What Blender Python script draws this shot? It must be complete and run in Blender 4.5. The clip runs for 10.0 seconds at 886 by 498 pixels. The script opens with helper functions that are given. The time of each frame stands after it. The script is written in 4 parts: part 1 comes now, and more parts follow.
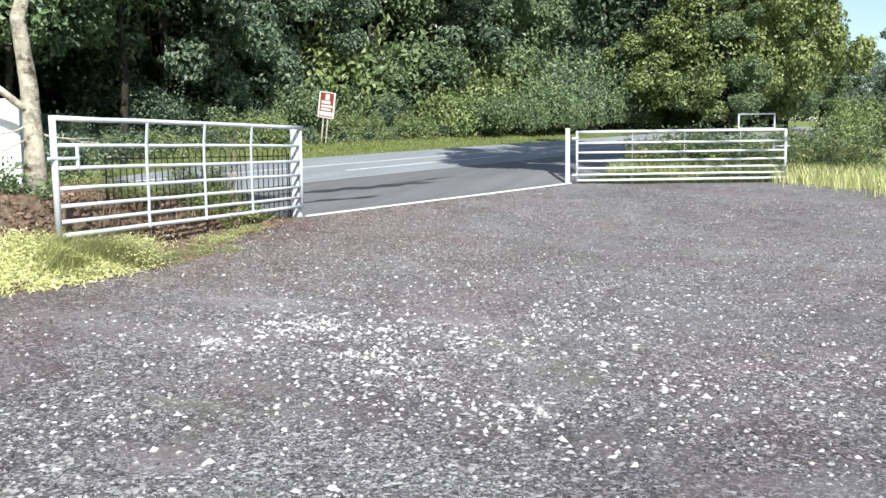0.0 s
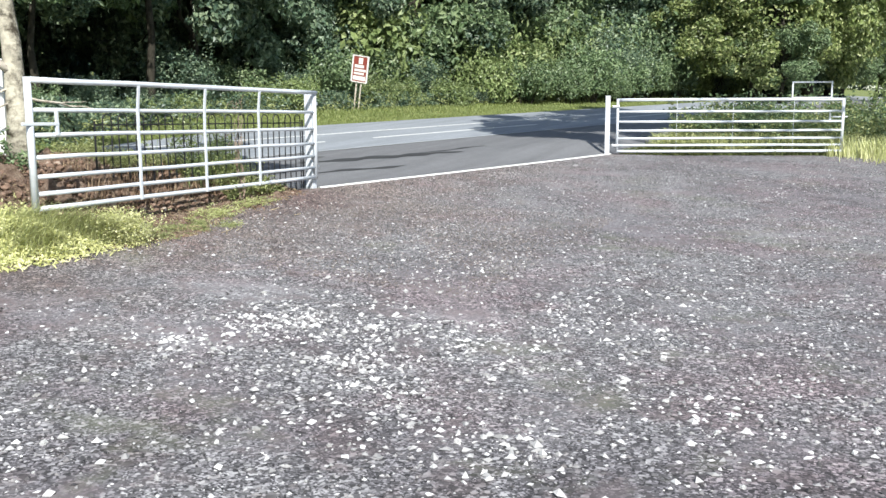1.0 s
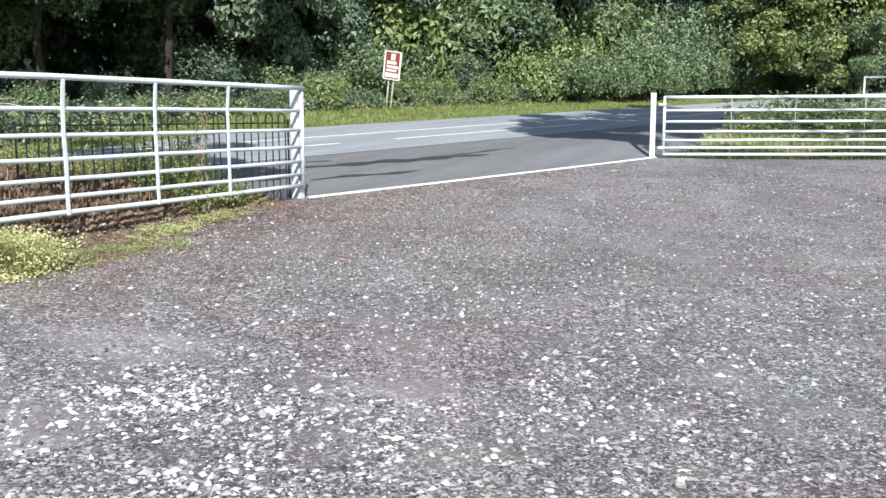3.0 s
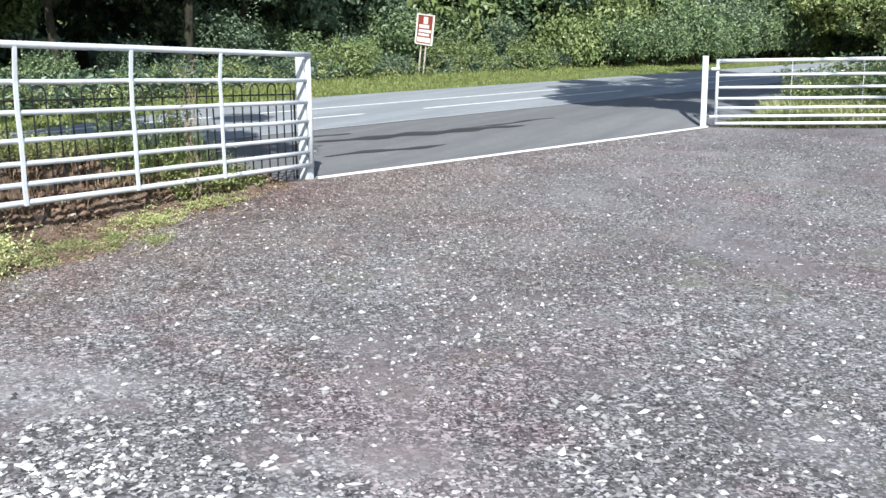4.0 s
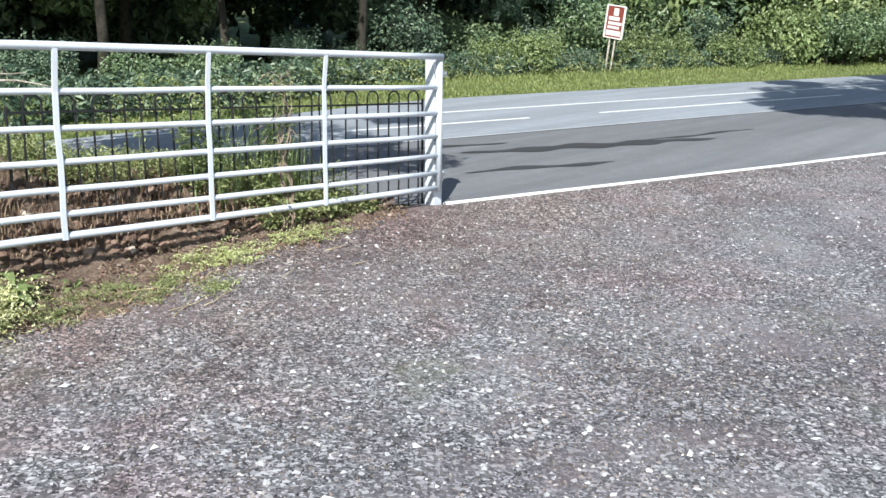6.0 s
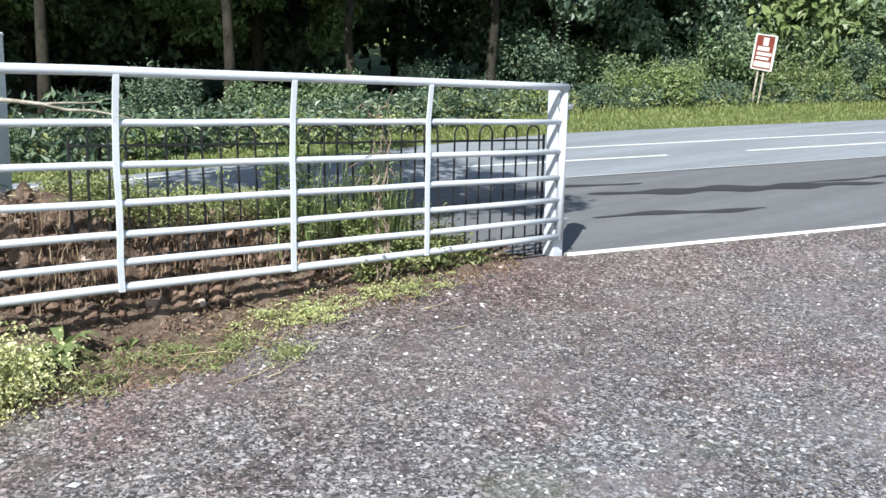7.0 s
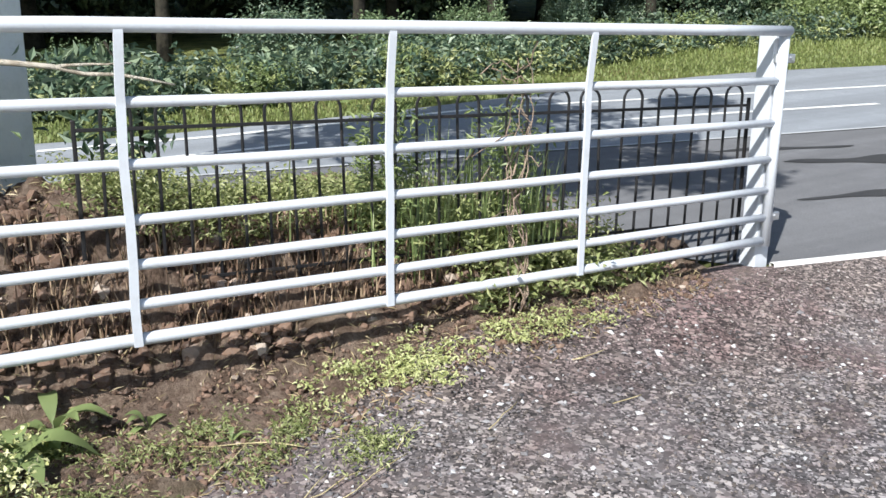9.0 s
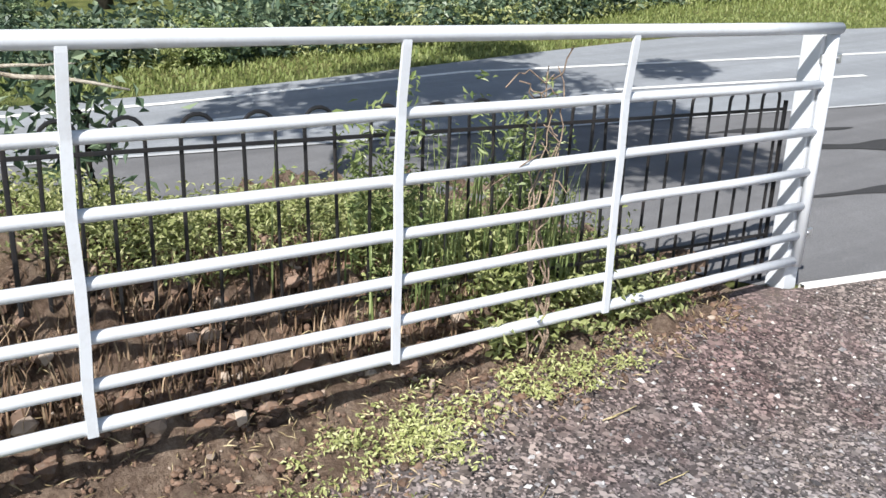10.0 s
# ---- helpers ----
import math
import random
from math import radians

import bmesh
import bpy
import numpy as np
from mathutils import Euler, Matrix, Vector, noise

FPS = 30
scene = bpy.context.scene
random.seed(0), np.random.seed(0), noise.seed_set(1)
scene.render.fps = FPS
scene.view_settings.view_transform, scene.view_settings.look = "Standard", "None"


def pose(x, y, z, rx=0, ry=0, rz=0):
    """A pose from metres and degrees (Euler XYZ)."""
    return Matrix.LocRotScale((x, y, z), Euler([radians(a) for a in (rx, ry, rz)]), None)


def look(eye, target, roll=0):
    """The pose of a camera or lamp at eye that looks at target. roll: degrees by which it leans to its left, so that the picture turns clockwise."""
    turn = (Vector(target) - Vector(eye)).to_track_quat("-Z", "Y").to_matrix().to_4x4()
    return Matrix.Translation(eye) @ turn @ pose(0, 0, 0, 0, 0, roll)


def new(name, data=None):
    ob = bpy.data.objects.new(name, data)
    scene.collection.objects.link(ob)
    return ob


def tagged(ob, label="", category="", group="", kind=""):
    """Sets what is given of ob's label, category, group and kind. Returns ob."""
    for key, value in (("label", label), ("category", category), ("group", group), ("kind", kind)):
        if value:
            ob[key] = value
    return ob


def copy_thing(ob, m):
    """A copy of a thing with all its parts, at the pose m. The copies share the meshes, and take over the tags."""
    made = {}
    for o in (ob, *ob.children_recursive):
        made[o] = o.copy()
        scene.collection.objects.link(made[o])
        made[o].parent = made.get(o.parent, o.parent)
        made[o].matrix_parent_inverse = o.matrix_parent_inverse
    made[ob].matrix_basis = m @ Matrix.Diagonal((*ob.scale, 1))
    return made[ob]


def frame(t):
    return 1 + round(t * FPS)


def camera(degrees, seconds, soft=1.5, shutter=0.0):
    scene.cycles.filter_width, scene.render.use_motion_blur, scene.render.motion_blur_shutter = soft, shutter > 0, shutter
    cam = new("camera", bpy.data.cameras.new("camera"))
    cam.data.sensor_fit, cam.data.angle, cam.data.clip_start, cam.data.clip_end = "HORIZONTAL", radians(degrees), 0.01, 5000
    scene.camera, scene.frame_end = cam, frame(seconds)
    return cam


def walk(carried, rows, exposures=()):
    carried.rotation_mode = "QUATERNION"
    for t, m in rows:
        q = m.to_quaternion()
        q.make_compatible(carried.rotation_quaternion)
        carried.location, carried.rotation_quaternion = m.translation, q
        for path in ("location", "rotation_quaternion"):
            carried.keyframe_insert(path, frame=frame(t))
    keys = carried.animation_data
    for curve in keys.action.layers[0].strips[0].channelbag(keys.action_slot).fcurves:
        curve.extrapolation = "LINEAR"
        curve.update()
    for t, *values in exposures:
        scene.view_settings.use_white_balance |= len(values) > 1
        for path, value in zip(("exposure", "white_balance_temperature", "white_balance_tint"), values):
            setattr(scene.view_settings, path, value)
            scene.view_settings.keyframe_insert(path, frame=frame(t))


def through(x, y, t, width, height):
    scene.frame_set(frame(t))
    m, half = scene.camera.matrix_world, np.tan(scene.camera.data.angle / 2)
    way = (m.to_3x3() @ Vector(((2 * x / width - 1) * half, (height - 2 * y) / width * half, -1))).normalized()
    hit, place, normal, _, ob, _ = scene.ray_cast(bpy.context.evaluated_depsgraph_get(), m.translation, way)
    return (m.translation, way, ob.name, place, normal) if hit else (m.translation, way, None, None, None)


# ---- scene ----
cam = camera(53.0, 10.0)
PATH = [
    (0, (6.806, -11.899, 0.864), (6.099, -10.040, 0.646), -0.80),
    (0.5, (6.772, -11.431, 0.877), (6.029, -9.591, 0.631), -0.60),
    (1, (6.736, -10.911, 0.894), (5.943, -9.098, 0.602), -0.20),
    (1.5, (6.720, -10.445, 0.877), (5.897, -8.641, 0.615), 1.65),
    (2, (6.686, -9.956, 0.864), (5.844, -8.169, 0.553), 1.00),
    (2.5, (6.656, -9.518, 0.884), (5.809, -7.734, 0.585), 0.45),
    (3, (6.563, -9.016, 0.893), (5.659, -7.256, 0.600), -0.20),
    (3.2, (6.500, -8.834, 0.893), (5.565, -7.092, 0.592), -0.50),
    (4.3, (6.002, -7.458, 0.943), (5.017, -5.760, 0.561), -0.60),
    (4.5, (5.936, -7.270, 0.940), (4.945, -5.576, 0.554), -0.50),
    (5, (5.795, -6.809, 0.967), (4.763, -5.143, 0.571), 0.00),
    (5.5, (5.619, -6.419, 0.984), (4.476, -4.824, 0.597), 0.40),
    (6, (5.525, -6.046, 1.110), (4.207, -4.593, 0.721), 0.47),
    (6.2, (5.376, -5.872, 1.109), (4.008, -4.464, 0.725), 0.80),
    (7.5, (4.560, -4.891, 1.118), (2.971, -3.726, 0.775), 1.50),
    (8, (4.100, -4.609, 1.332), (2.479, -3.524, 0.890), 2.90),
    (8.5, (3.712, -4.397, 1.366), (2.072, -3.366, 0.868), 2.60),
    (9, (3.408, -4.161, 1.255), (1.730, -3.187, 0.770), 0.50),
    (9.5, (2.999, -4.150, 1.387), (1.364, -3.141, 0.832), 1.00),
    (10, (2.635, -4.028, 1.489), (1.057, -2.964, 0.873), 2.10),
]
walk(cam, [(t, look(eye, target, roll)) for t, eye, target, roll in PATH], ((0.0, 0.78, 6450, 6.5), (3.0, 0.8, 6350, 6.5), (6.0, 0.8, 6200, 6.0), (8.5, 0.71, 6250, 7.5), (10.0, 0.75, 6550, 9.5)))

# ---- world, sun ----
SUN_TRAVEL = Vector((-0.57, 0.82, -0.92)).normalized()
world = bpy.data.worlds.new("sky")
scene.world = world
world.use_nodes = True
wn = world.node_tree.nodes
sky = wn.new("ShaderNodeTexSky")
sky.sky_type = "NISHITA"
sky.sun_disc = False
sky.sun_elevation = math.asin(-SUN_TRAVEL.z)
sky.sun_rotation = math.atan2(-SUN_TRAVEL.x, -SUN_TRAVEL.y)
world.node_tree.links.new(sky.outputs[0], wn["Background"].inputs[0])
wn["Background"].inputs[1].default_value = 0.105
sun = new("sun", bpy.data.lights.new("sun", "SUN"))
sun.data.energy, sun.data.angle, sun.data.color = 4.75, radians(0.5), (1.0, 0.975, 0.935)
sun.matrix_world = look((20, -30, 40), Vector((20, -30, 40)) + SUN_TRAVEL)


# ---- materials ----
class Mat:
    """A principled material with a small graph of nodes."""

    def __init__(self, name, rough=0.7, metal=0.0, spec=0.4):
        self.m = bpy.data.materials.new(name)
        self.m.use_nodes = True
        self.t = self.m.node_tree
        self.b = self.t.nodes["Principled BSDF"]
        self.set(self.b, "Roughness", rough)
        self.set(self.b, "Metallic", metal)
        self.set(self.b, "Specular IOR Level", spec)
        self.co = self.n("ShaderNodeTexCoord").outputs["Object"]

    def n(self, kind):
        return self.t.nodes.new(kind)

    def set(self, node, key, v):
        s = node.inputs[key]
        if hasattr(v, "is_linked") or hasattr(v, "links"):
            self.t.links.new(v, s)
        else:
            s.default_value = v

    def noise(self, scale, detail=4.0, rough=0.6, co=None):
        a = self.n("ShaderNodeTexNoise")
        self.set(a, "Vector", co or self.co)
        self.set(a, "Scale", scale)
        self.set(a, "Detail", detail)
        self.set(a, "Roughness", rough)
        return a.outputs[0]

    def voronoi(self, scale, feature="F1"):
        a = self.n("ShaderNodeTexVoronoi")
        a.feature = feature
        self.set(a, "Vector", self.co)
        self.set(a, "Scale", scale)
        return a

    def ramp(self, v, *stops):
        a = self.n("ShaderNodeValToRGB")
        e = a.color_ramp.elements
        while len(e) < len(stops):
            e.new(0.5)
        for k, (p, c) in zip(e, stops):
            k.position = p
            k.color = (*c, 1.0) if len(c) == 3 else c
        self.t.links.new(v, a.inputs[0])
        return a.outputs[0]

    def mix(self, f, a, b, mode="MIX"):
        k = self.n("ShaderNodeMix")
        k.data_type, k.blend_type = "RGBA", mode
        self.set(k, 0, f)
        self.set(k, 6, (*a, 1) if isinstance(a, tuple) else a)
        self.set(k, 7, (*b, 1) if isinstance(b, tuple) else b)
        return k.outputs[2]

    def grey(self, v, lo, hi, a=0.0, b=1.0):
        k = self.n("ShaderNodeMapRange")
        for key, x in zip(range(5), (v, lo, hi, a, b)):
            self.set(k, key, x)
        return k.outputs[0]

    def bump(self, v, strength=0.5, dist=0.01):
        k = self.n("ShaderNodeBump")
        self.set(k, "Height", v)
        self.set(k, "Strength", strength)
        self.set(k, "Distance", dist)
        self.t.links.new(k.outputs[0], self.b.inputs["Normal"])

    def color(self, c):
        self.set(self.b, "Base Color", (*c, 1) if isinstance(c, tuple) else c)
        return self

    def island(self):
        return self.n("ShaderNodeNewGeometry").outputs["Random Per Island"]

    def object_random(self):
        return self.n("ShaderNodeObjectInfo").outputs["Random"]


def leaf_material(name, stops, rough=0.45, through=0.3, spec=0.5):
    k = Mat(name, rough, 0.0, spec)
    c = k.ramp(k.island(), *stops)
    big = k.noise(0.6, 3)
    c = k.mix(k.grey(big, 0.35, 0.65, 0.0, 0.45), c, (stops[0][1][0] * 0.8, stops[0][1][1] * 0.8, stops[0][1][2] * 0.8))
    c = k.mix(k.grey(k.object_random(), 0.0, 1.0, 0.0, 0.35), c, tuple(1.5 * a for a in stops[1][1]))
    k.color(c)
    tr = k.n("ShaderNodeBsdfTranslucent")
    k.set(tr, "Color", c)
    mx = k.n("ShaderNodeMixShader")
    k.set(mx, 0, through)
    k.t.links.new(k.b.outputs[0], mx.inputs[1])
    k.t.links.new(tr.outputs[0], mx.inputs[2])
    k.t.links.new(mx.outputs[0], k.t.nodes["Material Output"].inputs[0])
    return k.m


def gravel_material():
    k = Mat("gravel", 0.85)
    v = k.voronoi(92)
    v2 = k.voronoi(44)
    cell = k.n("ShaderNodeSeparateColor")
    k.t.links.new(v.outputs["Color"], cell.inputs[0])
    cell2 = k.n("ShaderNodeSeparateColor")
    k.t.links.new(v2.outputs["Color"], cell2.inputs[0])
    fine = k.ramp(cell.outputs[0], (0.0, (0.014, 0.013, 0.014)), (0.45, (0.096, 0.092, 0.096)), (0.78, (0.215, 0.205, 0.213)), (0.98, (0.41, 0.395, 0.405)))
    coarse = k.ramp(cell2.outputs[1], (0.0, (0.032, 0.031, 0.032)), (0.5, (0.125, 0.12, 0.122)), (0.95, (0.43, 0.42, 0.42)))
    c = k.mix(k.grey(cell2.outputs[0], 0.72, 0.74), fine, coarse)
    # damp brown and purple-red patches, pale dusty ones, a little moss
    c = k.mix(k.grey(k.noise(0.55, 6, 0.65), 0.50, 0.62, 0.0, 0.8), c, (1.10, 0.92, 0.94), "MULTIPLY")
    c = k.mix(k.grey(k.noise(1.3, 5), 0.52, 0.70, 0.0, 0.62), c, (0.315, 0.30, 0.31))
    c = k.mix(k.grey(k.noise(0.33, 6, 0.7), 0.47, 0.59, 0.0, 0.8), c, (0.64, 0.615, 0.64), "MULTIPLY")
    c = k.mix(k.grey(k.noise(2.6, 5, 0.7), 0.51, 0.61, 0.0, 0.75), c, (0.68, 0.60, 0.585), "MULTIPLY")
    c = k.mix(k.grey(k.noise(0.9, 6, 0.7), 0.57, 0.70, 0.0, 0.5), c, (0.135, 0.14, 0.095))
    # soil trodden out from the bank over the gravel
    sep = k.n("ShaderNodeSeparateXYZ")
    k.t.links.new(k.co, sep.inputs[0])
    off = k.n("ShaderNodeMath")
    off.operation = "ADD"
    k.t.links.new(sep.outputs[0], off.inputs[0])
    k.t.links.new(k.grey(k.noise(1.6, 6, 0.7), 0.3, 0.7, -1.0, 1.0), off.inputs[1])
    c = k.mix(k.grey(off.outputs[0], 2.5, 0.2, 0.0, 0.95), c, (0.95, 0.80, 0.71), "MULTIPLY")
    k.color(c)
    h = k.n("ShaderNodeMath")
    h.operation = "ADD"
    k.t.links.new(v.outputs["Distance"], h.inputs[0])
    k.t.links.new(v2.outputs["Distance"], h.inputs[1])
    k.bump(h.outputs[0], -1.0, 0.012)
    return k.m


def asphalt(name, lo, hi, tint):
    k = Mat(name, 0.8)
    v = k.noise(140, 2)
    c = k.ramp(v, (0.35, tuple(lo * a for a in tint)), (0.68, tuple(hi * a for a in tint)))
    c = k.mix(k.grey(k.noise(0.5, 5), 0.4, 0.7, 0.0, 0.35), c, tuple(lo * a for a in tint))
    c = k.mix(k.grey(k.noise(5, 5), 0.5, 0.75, 0.0, 0.25), c, tuple(hi * 1.3 * a for a in tint))
    # worn bands along the way of the wheels
    mp = k.n("ShaderNodeMapping")
    k.t.links.new(k.co, mp.inputs["Vector"])
    mp.inputs["Rotation"].default_value = (0, 0, radians(13))
    mp.inputs["Scale"].default_value = (2.6, 0.12, 1)
    c = k.mix(k.grey(k.noise(1.0, 6, 0.65, mp.outputs[0]), 0.42, 0.66, 0.0, 0.5), c, tuple(lo * 0.75 * a for a in tint))
    k.color(c)
    k.bump(v, 0.35, 0.006)
    return k.m


def earth_material():
    k = Mat("earth", 0.95, spec=0.2)
    a = k.noise(9, 10, 0.8)
    c = k.ramp(a, (0.3, (0.045, 0.029, 0.021)), (0.46, (0.22, 0.15, 0.11)), (0.64, (0.46, 0.35, 0.27)))
    c = k.mix(k.grey(k.noise(1.2, 4), 0.56, 0.72, 0.0, 0.4), c, (0.10, 0.11, 0.04))
    k.color(c)
    k.bump(k.noise(26, 10, 0.8), 1.0, 0.09)
    return k.m


def ground_material():
    k = Mat("turf", 0.95, spec=0.2)
    a = k.noise(3, 8, 0.7)
    c = k.ramp(a, (0.3, (0.06, 0.075, 0.025)), (0.52, (0.16, 0.19, 0.06)), (0.72, (0.28, 0.28, 0.11)))
    c = k.mix(k.grey(k.noise(0.35, 4), 0.52, 0.7, 0.0, 0.6), c, (0.20, 0.17, 0.07))
    k.color(c)
    k.bump(k.noise(40, 6, 0.8), 1.0, 0.05)
    return k.m


def paint(name, col, rough=0.45, metal=0.0, dirt=(0.30, 0.27, 0.22), amount=0.5, bumpy=0.15):
    k = Mat(name, rough, metal, 0.5)
    c = k.mix(k.grey(k.noise(9, 6, 0.7), 0.52, 0.78, 0.0, amount), col, dirt)
    c = k.mix(k.grey(k.noise(70, 3), 0.55, 0.8, 0.0, amount * 0.5), c, dirt)
    k.color(c)
    k.bump(k.noise(120, 3), bumpy, 0.002)
    return k.m


def bark_material(name, lo, hi):
    k = Mat(name, 0.9, spec=0.2)
    w = k.noise(5, 8, 0.7)
    c = k.ramp(w, (0.38, lo), (0.52, hi), (0.75, tuple(min(1, 1.3 * a) for a in hi)))
    c = k.mix(k.grey(k.noise(2.2, 4), 0.5, 0.66, 0.0, 0.6), c, tuple(0.35 * a for a in hi))
    k.color(c)
    k.bump(k.noise(22, 8, 0.7), 0.9, 0.03)
    return k.m


def stone_material(name, *stops):
    k = Mat(name, 0.8)
    c = k.ramp(k.island(), *stops)
    c = k.mix(k.grey(k.noise(60, 4), 0.5, 0.75, 0.0, 0.4), c, (0.2, 0.18, 0.16))
    k.color(c)
    k.bump(k.noise(90, 4), 0.4, 0.004)
    return k.m


GRAVEL = gravel_material()
ROAD = asphalt("road_asphalt", 0.21, 0.34, (0.94, 1.0, 1.08))
APRON = asphalt("apron_asphalt", 0.115, 0.195, (1.0, 1.0, 1.04))
# near-black asphalt colour standing in for shadow on the apron
CAST_SHADE = asphalt("apron_cast_shade", 0.03, 0.05, (1.0, 1.0, 1.05))
LINE = paint("road_paint", (0.78, 0.78, 0.76), 0.7, dirt=(0.25, 0.25, 0.25), amount=0.8)
FADED = paint("faded_paint", (0.42, 0.43, 0.44), 0.8, dirt=(0.2, 0.2, 0.21), amount=1.0)
KERB = paint("kerb_paint", (0.80, 0.80, 0.78), 0.7, amount=0.4)
EARTH = earth_material()
TURF = ground_material()
WHITE = paint("gate_paint", (0.565, 0.59, 0.63), 0.35, dirt=(0.36, 0.35, 0.34), amount=0.4)
PIER = paint("pier_render", (0.82, 0.82, 0.80), 0.85, dirt=(0.5, 0.48, 0.44), amount=0.4, bumpy=0.4)
IRON = paint("black_iron", (0.018, 0.018, 0.02), 0.45, 0.3, dirt=(0.06, 0.04, 0.03), amount=0.4)
STEEL = paint("hinge_steel", (0.55, 0.56, 0.58), 0.4, 0.8, dirt=(0.25, 0.18, 0.12), amount=0.4)
BOARD_RED = paint("sign_red", (0.26, 0.06, 0.045), 0.5, dirt=(0.2, 0.1, 0.08), amount=0.3)
BOARD_WHITE = paint("sign_white", (0.8, 0.78, 0.74), 0.5, amount=0.2)
BARK = bark_material("pale_bark", (0.07, 0.058, 0.042), (0.48, 0.44, 0.35))
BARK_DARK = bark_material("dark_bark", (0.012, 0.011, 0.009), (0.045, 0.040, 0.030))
DEAD = bark_material("dead_stalk", (0.13, 0.09, 0.07), (0.38, 0.29, 0.22))
STAKE = bark_material("stake_wood", (0.30, 0.25, 0.19), (0.55, 0.50, 0.42))
STRAW = bark_material("straw", (0.34, 0.27, 0.13), (0.62, 0.52, 0.30))
PEBBLE = stone_material("pebbles", (0.0, (0.03, 0.028, 0.03)), (0.4, (0.12, 0.112, 0.116)), (0.75, (0.25, 0.238, 0.242)), (1.0, (0.57, 0.56, 0.56)))
CLOD = stone_material("clods", (0.0, (0.06, 0.035, 0.024)), (0.7, (0.17, 0.105, 0.072)), (0.95, (0.23, 0.155, 0.115)), (1.0, (0.42, 0.35, 0.29)))
LEAF_A = leaf_material("leaf_dark", ((0.0, (0.032, 0.062, 0.045)), (0.5, (0.112, 0.17, 0.105)), (1.0, (0.36, 0.43, 0.27))))
LEAF_B = leaf_material("leaf_mid", ((0.0, (0.05, 0.088, 0.042)), (0.5, (0.145, 0.21, 0.10)), (1.0, (0.34, 0.41, 0.22))))
LEAF_C = leaf_material("leaf_light", ((0.0, (0.075, 0.115, 0.042)), (0.5, (0.19, 0.245, 0.09)), (1.0, (0.41, 0.46, 0.22))))
LEAF_E = leaf_material("leaf_yellow_green", ((0.0, (0.085, 0.125, 0.042)), (0.5, (0.23, 0.285, 0.095)), (1.0, (0.50, 0.53, 0.25))))
LEAF_D = leaf_material("leaf_small", ((0.0, (0.14, 0.17, 0.055)), (0.5, (0.34, 0.38, 0.15)), (1.0, (0.62, 0.62, 0.34))), 0.55, 0.4)
GRASS = leaf_material("grass_blade", ((0.0, (0.12, 0.155, 0.045)), (0.5, (0.18, 0.22, 0.066)), (1.0, (0.34, 0.35, 0.145))), 0.6)
HAY = leaf_material("cut_hay", ((0.0, (0.20, 0.22, 0.07)), (0.45, (0.60, 0.60, 0.27)), (1.0, (0.90, 0.87, 0.58))), 0.6, 0.25)
PALE_LEAF = leaf_material("pale_leaf", ((0.0, (0.20, 0.225, 0.075)), (0.5, (0.40, 0.425, 0.18)), (1.0, (0.68, 0.68, 0.40))), 0.55, 0.3)
DRY_GRASS = leaf_material("cut_grass", ((0.0, (0.28, 0.32, 0.10)), (0.5, (0.52, 0.53, 0.24)), (1.0, (0.80, 0.77, 0.46))), 0.6)

# ---- plan: s runs along the road, d across it, both from the hinge post ----
TH = radians(13.0)
CS, SN = math.cos(TH), math.sin(TH)


def sd(x, y):
    return x * SN + y * CS, -x * CS + y * SN


def xy(s, d):
    return s * SN - d * CS, s * CS + d * SN


def step(a, b, v):
    t = np.clip((v - a) / (b - a), 0, 1)
    return t * t * (3 - 2 * t)


def far_edge(s):
    return 5.25 + 2.55 * step(-5.0, 6.5, s)


def wobble(x, y, f, seed):
    """Smooth uneven relief of about unit height, with f waves a metre."""
    r = np.random.default_rng(seed)
    z = 0
    for k in range(14):
        a, q, p = r.uniform(0, 2 * math.pi), f * r.uniform(0.5, 2.2), r.uniform(0, 6.3)
        z = z + np.sin((x * math.cos(a) + y * math.sin(a)) * q * 6.28 + p)
    return z / 4.0


def earth_edge(y):
    return 0.08 + 0.62 * step(-1.5, -4.2, y) + 0.05 * np.sin(3.1 * y) + 0.03 * np.sin(7 * y + 1) + 0.025 * np.sin(17 * y)


def height(x, y):
    x, y = np.asarray(x, float), np.asarray(y, float)
    s, d = sd(x, y)
    sc = np.clip(s, -25, 60)
    road = -0.11 + 0.034 * sc + 0.07 * np.clip(d, -5, 14) + 0.05 * np.clip(d - 14, 0, 12) + 0.32 * np.clip(d - 28, 0, 34)
    fall = 1 - 0.8 * step(2, 11, s)
    edge = -0.095 + 0.012 * np.clip(s, 0, 60)
    yard = edge - fall * (0.18 * step(0, -1.0, d) + 0.12 * step(-0.7, -3.2, d)) - 0.17 * step(-2.5, -6.8, d) * (1 - 0.6 * step(2, 11, s))
    z = np.where(d > 0, edge + (road - edge) * step(0.0, 1.6, d), yard)
    # earth bank behind the open gate, joined to the raised ground round the tree
    rise = step(0.05, -0.7, x) * step(-0.9, -2.1, y)
    back = 1 - step(-1.5, -2.3, x + 0.2 * (y + 3.5))
    z = z + rise * back * (0.36 + 0.2 * step(-2.9, -4.0, y) + 0.05 * wobble(x, y, 0.6, 4))
    # low heap at the gate's free end
    z = z + 0.19 * np.exp(-(((x - 0.18) / 0.46) ** 2) - ((y + 5.3) / 0.85) ** 2)
    return z


def on(x, y, up=0.0):
    return float(height(x, y)) + up


